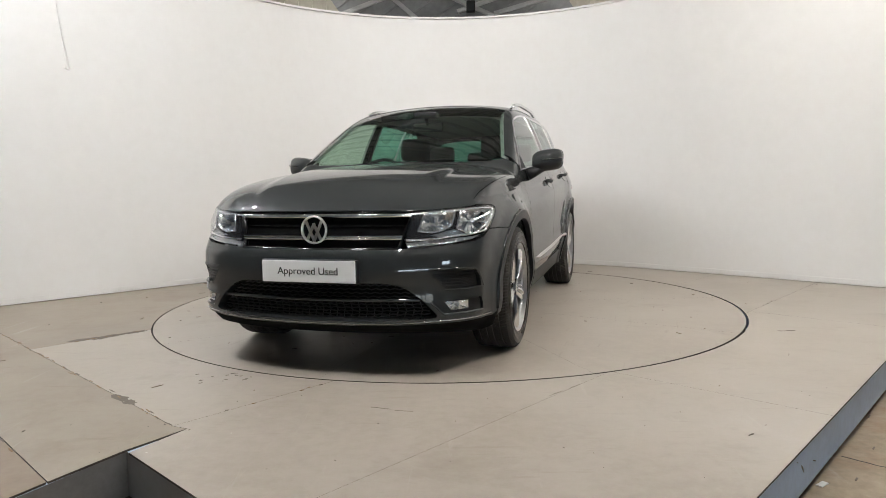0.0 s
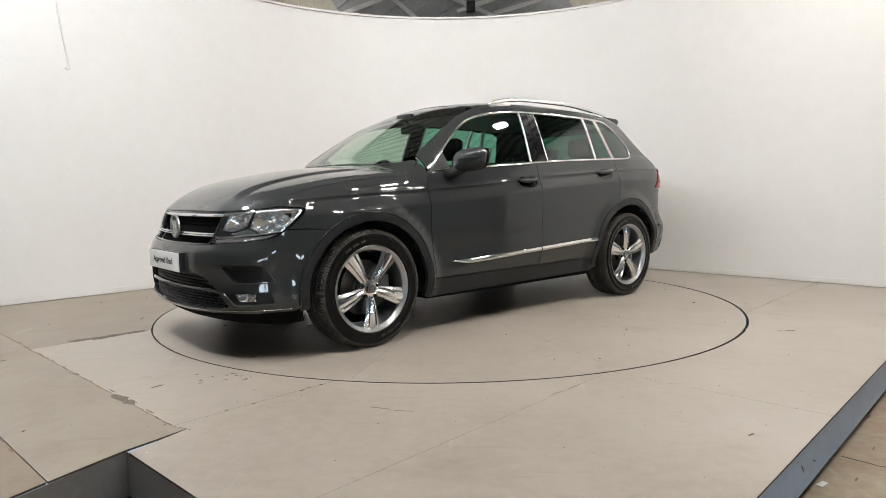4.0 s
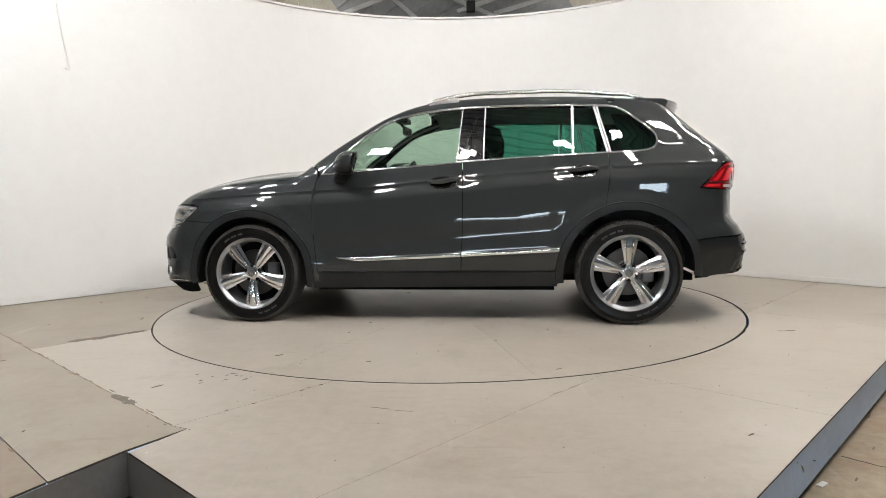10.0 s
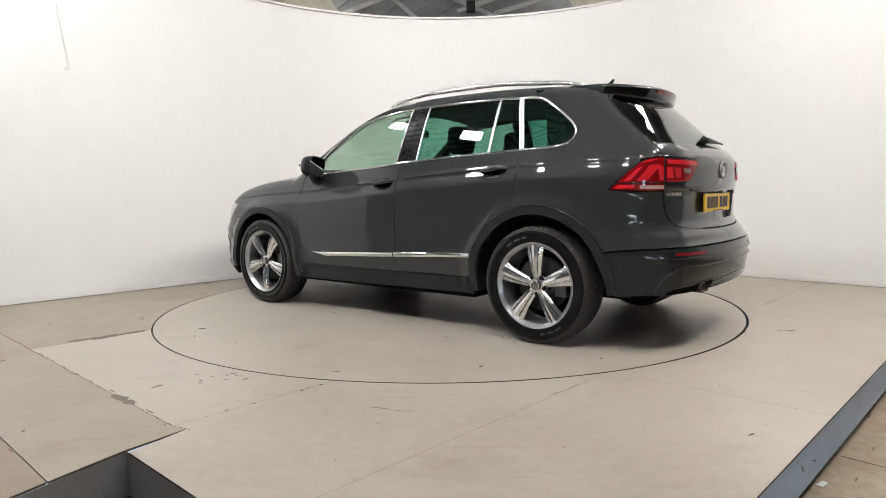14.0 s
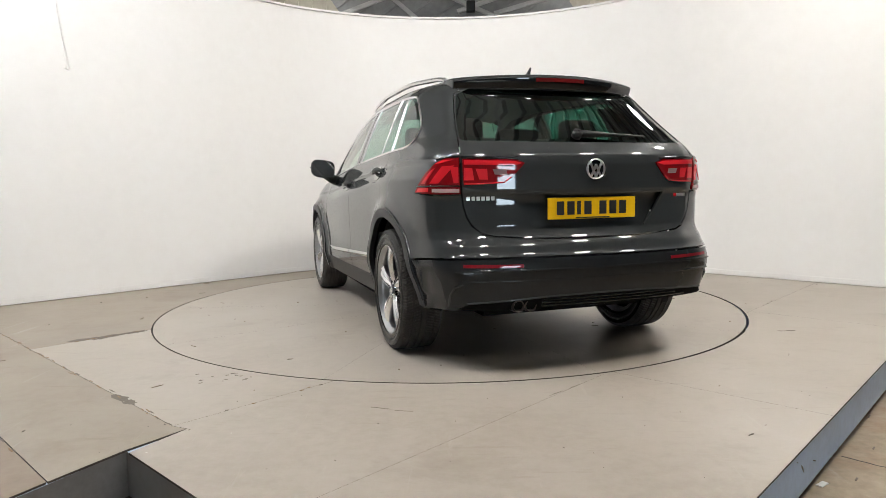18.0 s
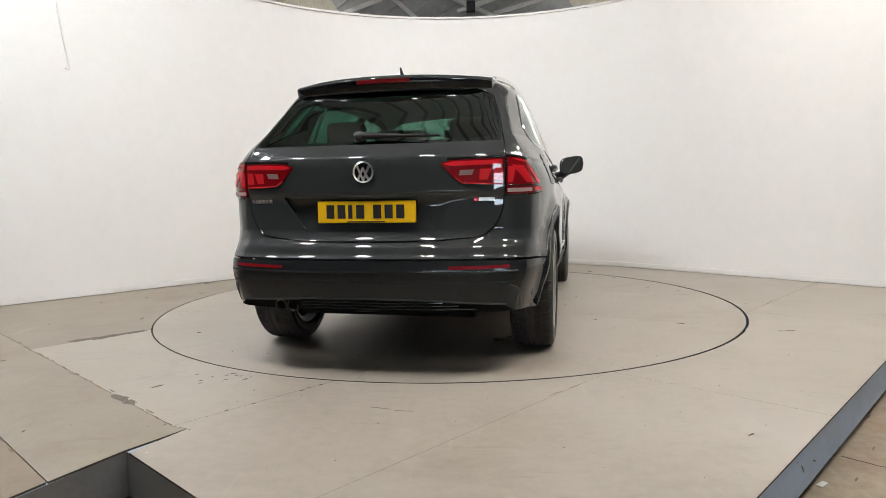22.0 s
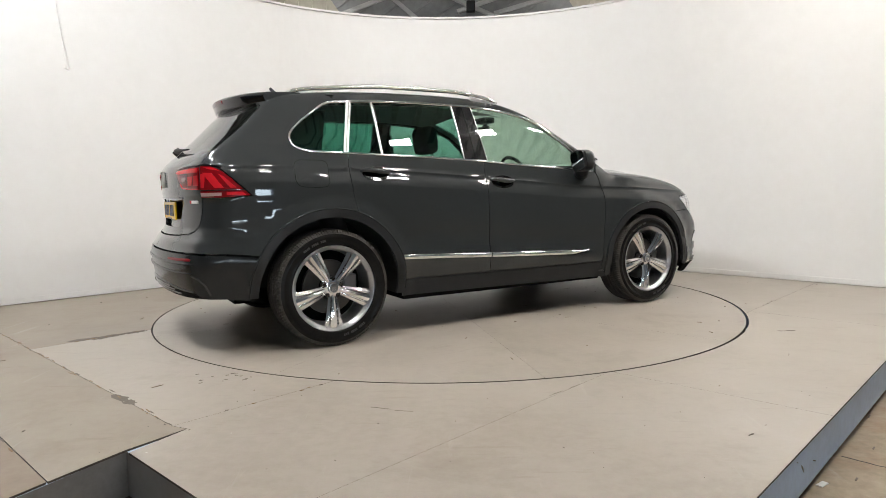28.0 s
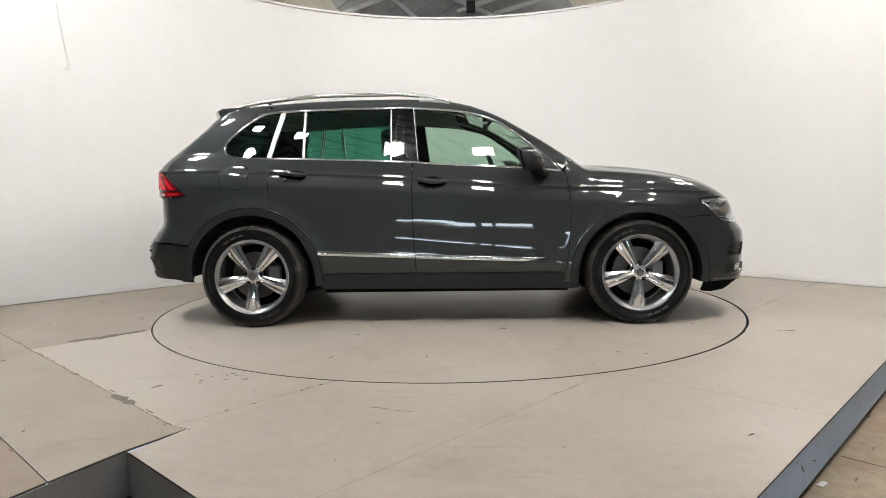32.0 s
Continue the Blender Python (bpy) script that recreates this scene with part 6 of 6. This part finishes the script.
for side in (1, -1):
    wm = part("door_mirror", mirror_shell(side, False), M_PAINT, car, smooth=True)
    part("mirror_shell", mirror_shell(side, True), M_PLAST, wm, "black lower mirror shell", smooth=True)
    for nm, grow, dx, mm in (("mirror_rim", 1.0, 0.0, M_PLAST), ("mirror_glass", 0.90, -0.003, M_MIRROR)):
        bm = bmesh.new()
        ring = [(sp(math.cos(a), 0.52), sp(math.sin(a), 0.52)) for a in np.linspace(0, 2 * math.pi, 41)[:-1]]
        fr = [bm.verts.new((0.528 + dx - 0.024 * a * grow - 0.022 * b * grow, side * (0.958 + 0.099 * a * grow), 1.133 + 0.073 * b * grow + 0.012 * a * grow)) for a, b in ring]
        bk = [bm.verts.new((v.co.x + 0.012, v.co.y, v.co.z)) for v in fr]
        bm.faces.new(fr)
        for i in range(40):
            bm.faces.new((fr[i], fr[(i + 1) % 40], bk[(i + 1) % 40], bk[i]))
        bmesh.ops.recalc_face_normals(bm, faces=bm.faces[:])
        part(nm, bm, mm, wm)
    bm = bmesh.new()
    tube(bm, [(0.665, side * 0.83, 1.035), (0.645, side * 0.875, 1.055), (0.62, side * 0.915, 1.078), (0.60, side * 0.95, 1.095)], [0.058, 0.05, 0.044, 0.04], seg=12, flat=0.75)
    part("mirror_foot", bm, M_PLAST, wm, smooth=True)
    bm = bmesh.new()
    tube(bm, [(0.672, side * 0.905, 1.132), (0.675, side * 0.962, 1.136), (0.655, side * 1.024, 1.143), (0.60, side * 1.061, 1.149)], 0.004, seg=6)
    part("indicator_strip", bm, M_GLOSSB, wm, smooth=True)

# wheels
def tyre_bm():
    """Ribbed tread with cross grooves in the shoulders; the sidewalls carry two raised rings."""
    bm = bmesh.new()
    side_prof = [(0.250, -0.098), (0.258, -0.109), (0.266, -0.1165), (0.272, -0.1185), (0.277, -0.1165), (0.284, -0.1155), (0.306, -0.1195), (0.311, -0.1215), (0.316, -0.1195), (0.331, -0.1165), (0.344, -0.1095)]
    tread = []
    lanes = [(-0.099, -0.066), (-0.057, -0.022), (-0.013, 0.013), (0.022, 0.057), (0.066, 0.099)]
    for i, (a, b) in enumerate(lanes):
        tread += [(0.359 - 0.42 * a * a, a), (0.359 - 0.42 * b * b, b)]
        if i < 4:
            tread += [(0.350 - 0.42 * b * b, b + 0.0012), (0.350 - 0.42 * lanes[i + 1][0] ** 2, lanes[i + 1][0] - 0.0012)]
    prof = side_prof + tread + [(r, -h) for r, h in reversed(side_prof)]
    blocks = 64
    angles = [(k + q) / blocks for k in range(blocks) for q in (0.0, 0.10, 0.42, 0.49, 0.56, 0.90)]
    dips = [(1, 0, 0, 0.55, 0, 0)[i % 6] for i in range(len(angles))]
    rings = []
    for r, h in prof:
        ring = []
        ah = abs(h)
        for q, dip in zip(angles, dips):
            a = 2 * math.pi * q + (0.9 * ah if ah < 0.0995 else 0.09)
            cut = 0.008 * dip if (ah > 0.06 and r > 0.34) else (0.005 * dip if 0.02 < ah <= 0.06 and r > 0.352 else 0.0)
            rr = r - cut
            ring.append(bm.verts.new((rr * math.cos(a), h, rr * math.sin(a))))
        rings.append(ring)
    seg = len(angles)
    for j, (a, b) in enumerate(zip(rings, rings[1:])):
        worn_face = len(side_prof) - 2 <= j <= len(prof) - len(side_prof)
        for k in range(seg):
            f = bm.faces.new((a[k], a[(k + 1) % seg], b[(k + 1) % seg], b[k]))
            f.material_index = int(worn_face)
            f.smooth = not worn_face
    bmesh.ops.recalc_face_normals(bm, faces=bm.faces[:])
    return bm


def spoke_bm(angle):
    """One broad spoke with a sunk middle band between two ridges."""
    bm = bmesh.new()
    rad = np.linspace(0.050, 0.2445, 9)
    rows = []
    for r in rad:
        t = (r - 0.055) / 0.195
        w = 0.0285 + 0.0285 * t + 0.005 * t * t
        face = 0.084 + 0.012 * t + 0.010 * math.sin(math.pi * t)
        prof = [(-0.86, -0.055), (-0.97, -0.016), (-1.0, -0.009), (-0.95, -0.007), (-0.60, 0.003), (-0.55, -0.001), (-0.52, -0.020), (-0.43, -0.020), (-0.40, -0.003), (-0.36, 0.000), (0.0, 0.007), (0.36, 0.000), (0.40, -0.003), (0.43, -0.020), (0.52, -0.020), (0.55, -0.001), (0.60, 0.003), (0.95, -0.007), (1.0, -0.009), (0.97, -0.016), (0.86, -0.055)]
        rows.append([bm.verts.new((r, face + dz, u * w)) for u, dz in prof])
    for a, b in zip(rows, rows[1:]):
        for i in range(len(a) - 1):
            bm.faces.new((a[i], a[i + 1], b[i + 1], b[i]))
    bm.faces.new(rows[0])
    bm.faces.new(rows[-1])
    bmesh.ops.recalc_face_normals(bm, faces=bm.faces[:])
    bmesh.ops.rotate(bm, verts=bm.verts[:], cent=(0, 0, 0), matrix=Matrix.Rotation(-angle, 3, "Y"))
    return bm


TYRE = bpy.data.meshes.new("tyre")
_bm = tyre_bm()
_bm.to_mesh(TYRE)
_bm.free()
TYRE.materials.append(M_RUBBER)
TYRE.materials.append(M_TREAD)


def wheel_at(x, y, phase):
    """Wheel about its own axle; +y of its space faces outwards."""
    w = new("wheel")
    w.parent = car
    w.matrix_local = Matrix.Translation((x, y, 0.357)) @ (Matrix() if y > 0 else Matrix.Rotation(math.pi, 4, "Z"))
    ty = new("tyre", TYRE)
    ty.parent = w
    for k in range(26):
        q = radians(52 + 2.3 * k if k < 13 else 232 + 2.3 * (k - 13))
        if k % 13 in (4, 9):
            continue
        bm = bmesh.new()
        box(bm, 0.288, 0.302, 0.1168, 0.1188, -0.0042, 0.0042)
        bmesh.ops.rotate(bm, verts=bm.verts[:], cent=(0, 0, 0), matrix=Matrix.Rotation(-q, 3, "Y"))
        part("sidewall_mark", bm, M_RUBBERM, ty)
    bm = bmesh.new()
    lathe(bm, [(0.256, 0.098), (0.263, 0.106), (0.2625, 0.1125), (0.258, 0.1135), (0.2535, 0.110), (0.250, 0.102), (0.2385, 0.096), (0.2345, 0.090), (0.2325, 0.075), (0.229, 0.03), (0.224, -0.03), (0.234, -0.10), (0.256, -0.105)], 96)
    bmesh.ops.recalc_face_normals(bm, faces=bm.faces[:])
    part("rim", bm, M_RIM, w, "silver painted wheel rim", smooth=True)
    for i in range(5):
        part("spoke", spoke_bm(radians(phase + 72 * i)), M_ALLOY, w)
    bm = bmesh.new()
    lathe(bm, [(0.066, 0.03), (0.066, 0.070), (0.060, 0.078), (0.036, 0.083), (0.0005, 0.083)], 40)
    bmesh.ops.recalc_face_normals(bm, faces=bm.faces[:])
    part("hub", bm, M_ALLOY, w, smooth=False)
    bm = bmesh.new()
    lathe(bm, [(0.032, 0.088), (0.031, 0.099), (0.026, 0.101), (0.025, 0.098), (0.0005, 0.098)], 28)
    bmesh.ops.recalc_face_normals(bm, faces=bm.faces[:])
    cap = part("centre_cap", bm, M_ALLOYD, w, "round dark wheel cap with bright zigzag strokes")
    bm = bmesh.new()
    for pts in ([(-0.60, 0.60), (0.0, -0.78), (0.60, 0.60)], [(-0.50, -0.66), (0.0, 0.40), (0.50, -0.66)]):
        tube(bm, [(0.026 * p, 0.0985, 0.026 * q) for p, q in pts], 0.0022, seg=5)
    lathe(bm, [(0.0255, 0.0975), (0.0265, 0.1015), (0.031, 0.0995), (0.0318, 0.094)], 28)
    part("cap_emblem", bm, M_CHROME, cap)
    for i in range(5):
        a = radians(phase + 36 + 72 * i)
        bm = bmesh.new()
        lathe(bm, [(0.0125, 0.072), (0.0125, 0.0835), (0.009, 0.0855), (0.0005, 0.0855)], 6)
        bmesh.ops.translate(bm, verts=bm.verts[:], vec=(0.0545 * math.cos(a), 0, 0.0545 * math.sin(a)))
        bmesh.ops.recalc_face_normals(bm, faces=bm.faces[:])
        part("wheel_bolt", bm, M_GLOSSB, w)
    bm = bmesh.new()
    lathe(bm, [(0.07, 0.022), (0.082, 0.012), (0.166, 0.012), (0.168, 0.0), (0.166, -0.012), (0.07, -0.012)], 48)
    bmesh.ops.recalc_face_normals(bm, faces=bm.faces[:])
    part("brake_disc", bm, M_DISC, w, smooth=False)
    bm = bmesh.new()
    box(bm, -0.175, -0.095, -0.03, 0.035, -0.07, 0.07, 0.01)
    part("brake_caliper", bm, M_ALLOYD, w)
    bm = bmesh.new()
    lathe(bm, [(0.226, -0.06), (0.06, -0.05), (0.0005, -0.05)], 40)
    bmesh.ops.recalc_face_normals(bm, faces=bm.faces[:])
    part("wheel_back", bm, M_VOID, w)
    return w


wheel_at(FAX, 0.785, -90)
wheel_at(RAX, 0.785, 90)
wheel_at(FAX, -0.785, -85)
wheel_at(RAX, -0.785, -88)

# inside of the body: liners, floor and cabin
for side in (1, -1):
    o = [(2.0, 0.30), (1.95, 0.64)] + [(1.78, 0.80)] + [(p[0], min(p[2] - 0.05, 1.05)) for p in RG_H[::-1]] + [(0.80, 1.02), (-0.2, 1.09), (-1.2, 1.14), (-1.5, 1.15), (-1.9, 1.0), (-1.98, 0.4), (-1.9, 0.30)]
    h = [arc(FAX, AZ, 0.44, 0, 360, 40)[:-1], arc(RAX, AZ, 0.46, 0, 360, 40)[:-1]]
    skin("inner_panel", [sheet("S", o, h, step=0.1, lift=-0.04, gap=0.0, flange=0)], M_VOID, car, side)
    for cx, r, q0, q1 in ((FAX, 0.437, -9, 189), (RAX, 0.458, -9, 180)):
        bm = bmesh.new()
        rings = []
        for yy in (0.835, 0.5):
            rings.append([bm.verts.new((cx + r * math.cos(radians(q0 + (q1 - q0) * k / 36)), side * yy, AZ + r * math.sin(radians(q0 + (q1 - q0) * k / 36)))) for k in range(37)])
        for k in range(36):
            bm.faces.new((rings[0][k], rings[0][k + 1], rings[1][k + 1], rings[1][k]))
        bm.faces.new(rings[1])
        part("arch_liner", bm, M_PLAST, car)
bm = bmesh.new()
box(bm, -1.85, 2.0, -0.50, 0.50, 0.255, 0.30)
box(bm, -0.84, 0.86, -0.82, 0.82, 0.23, 0.27)
part("underbody", bm, M_VOID, car)
bm = bmesh.new()
box(bm, -2.0, -1.2, -0.6, 0.6, 0.62, 0.66)
box(bm, -1.86, -1.25, -0.6, 0.6, 1.10, 1.115)
part("boot_floor", bm, M_CLOTH, car)
for side in (1, -1):
    g = [(-1.26, 1.51), (-1.62, 1.49), (-1.86, 1.20), (-1.42, 1.17), (-1.33, 1.235)]
    skin("boot_side_lining", [sheet("S", g, step=0.08, lift=-0.10, gap=0.0, flange=0)], M_CLOTH, car, side)
bm = bmesh.new()
box(bm, 0.9, 0.94, -0.75, 0.75, 0.3, 1.0)
part("bulkhead", bm, M_VOID, car)
bm = bmesh.new()
box(bm, 0.52, 0.93, -0.76, 0.76, 0.72, 1.03, 0.05)
box(bm, 0.46, 0.66, -0.60, -0.16, 0.98, 1.075, 0.035)
part("dashboard", bm, M_PLAST, car)
bm = bmesh.new()
ring = [(0.40 - 0.07 * math.sin(a), -0.37 + 0.18 * math.cos(a), 1.01 + 0.175 * math.sin(a)) for a in np.linspace(0, 2 * math.pi, 33)]
tube(bm, ring, 0.014, seg=8, cap=False)
tube(bm, [(0.41, -0.53, 0.985), (0.43, -0.37, 0.98), (0.41, -0.21, 0.985)], 0.018, seg=6)
tube(bm, [(0.43, -0.37, 0.98), (0.60, -0.37, 0.93)], 0.04, seg=8)
part("steering_wheel", bm, M_PLAST, car, smooth=True)


def padded(bm, x0, x1, y0, y1, z0, z1, r, tilt=0, piv=(0, 0, 0)):
    n0 = len(bm.verts)
    vs = box(bm, x0, x1, y0, y1, z0, z1, r)
    if tilt:
        bmesh.ops.rotate(bm, verts=[v for v in bm.verts[:][n0:]], cent=piv, matrix=Matrix.Rotation(radians(tilt), 3, "Y"))


for y in (0.37, -0.37):
    st = new("front_seat")
    st.parent = car
    bm = bmesh.new()
    padded(bm, -0.25, 0.28, y - 0.25, y + 0.25, 0.42, 0.60, 0.06)
    part("seat_cushion", bm, M_CLOTH, st, smooth=True)
    bm = bmesh.new()
    padded(bm, -0.30, -0.16, y - 0.24, y + 0.24, 0.55, 1.18, 0.06, -14, (-0.2, y, 0.55))
    part("backrest", bm, M_CLOTH, st, smooth=True)
    bm = bmesh.new()
    padded(bm, -0.46, -0.36, y - 0.135, y + 0.135, 1.20, 1.40, 0.045, -6, (-0.4, y, 1.25))
    part("headrest", bm, M_CLOTH, st, smooth=True)
    bm = bmesh.new()
    for dy in (-0.06, 0.06):
        tube(bm, [(-0.36, y + dy, 1.10), (-0.405, y + dy, 1.24)], 0.007, seg=6)
    part("headrest_post", bm, M_CHROME, st, smooth=True)
bench = new("rear_seat")
bench.parent = car
bm = bmesh.new()
padded(bm, -1.10, -0.62, -0.64, 0.64, 0.42, 0.60, 0.06)
part("seat_cushion", bm, M_CLOTH, bench, smooth=True)
bm = bmesh.new()
padded(bm, -1.22, -1.08, -0.64, 0.64, 0.55, 1.20, 0.06, -16, (-1.1, 0, 0.55))
part("backrest", bm, M_CLOTH, bench, smooth=True)
for y in (0.40, 0.0, -0.40):
    bm = bmesh.new()
    padded(bm, -1.36, -1.27, y - 0.13, y + 0.13, 1.20, 1.375 if y else 1.31, 0.04)
    part("headrest", bm, M_CLOTH, bench, smooth=True)
bm = bmesh.new()
box(bm, 0.30, 0.34, -0.12, 0.12, 1.385, 1.455, 0.015)
tube(bm, [(0.33, 0, 1.44), (0.38, 0, 1.50)], 0.014, seg=6)
part("interior_mirror", bm, M_PLAST, car)
bm = bmesh.new()
box(bm, 0.30, 0.40, -0.09, 0.09, 1.485, 1.53, 0.012)
part("sensor_housing", bm, M_PLAST, car)


def motions():
    aim = look(EYE, AIM, ROLL)
    walk(cam, [(0, aim), (32, aim)], exposures=[(0, -0.12), (2, -0.08), (3.5, -0.04), (6, 0.0), (9, 0.04), (12, 0.07), (17, 0.08), (20, 0.0), (24, -0.02), (28, 0.0), (32, 0.03)])
    car_rows, deck_rows = [], []
    for i in range(65):
        t = i * 0.5
        a = radians(spin(t))
        car_rows.append((t, pose(CAR_OX * math.cos(a) - CAR_OY * math.sin(a), CAR_OX * math.sin(a) + CAR_OY * math.cos(a), 0, 0, 0, spin(t))))
        deck_rows.append((t, pose(0, 0, 0, 0, 0, spin(t))))
    walk(car, car_rows)
    walk(turntable, deck_rows)


motions()
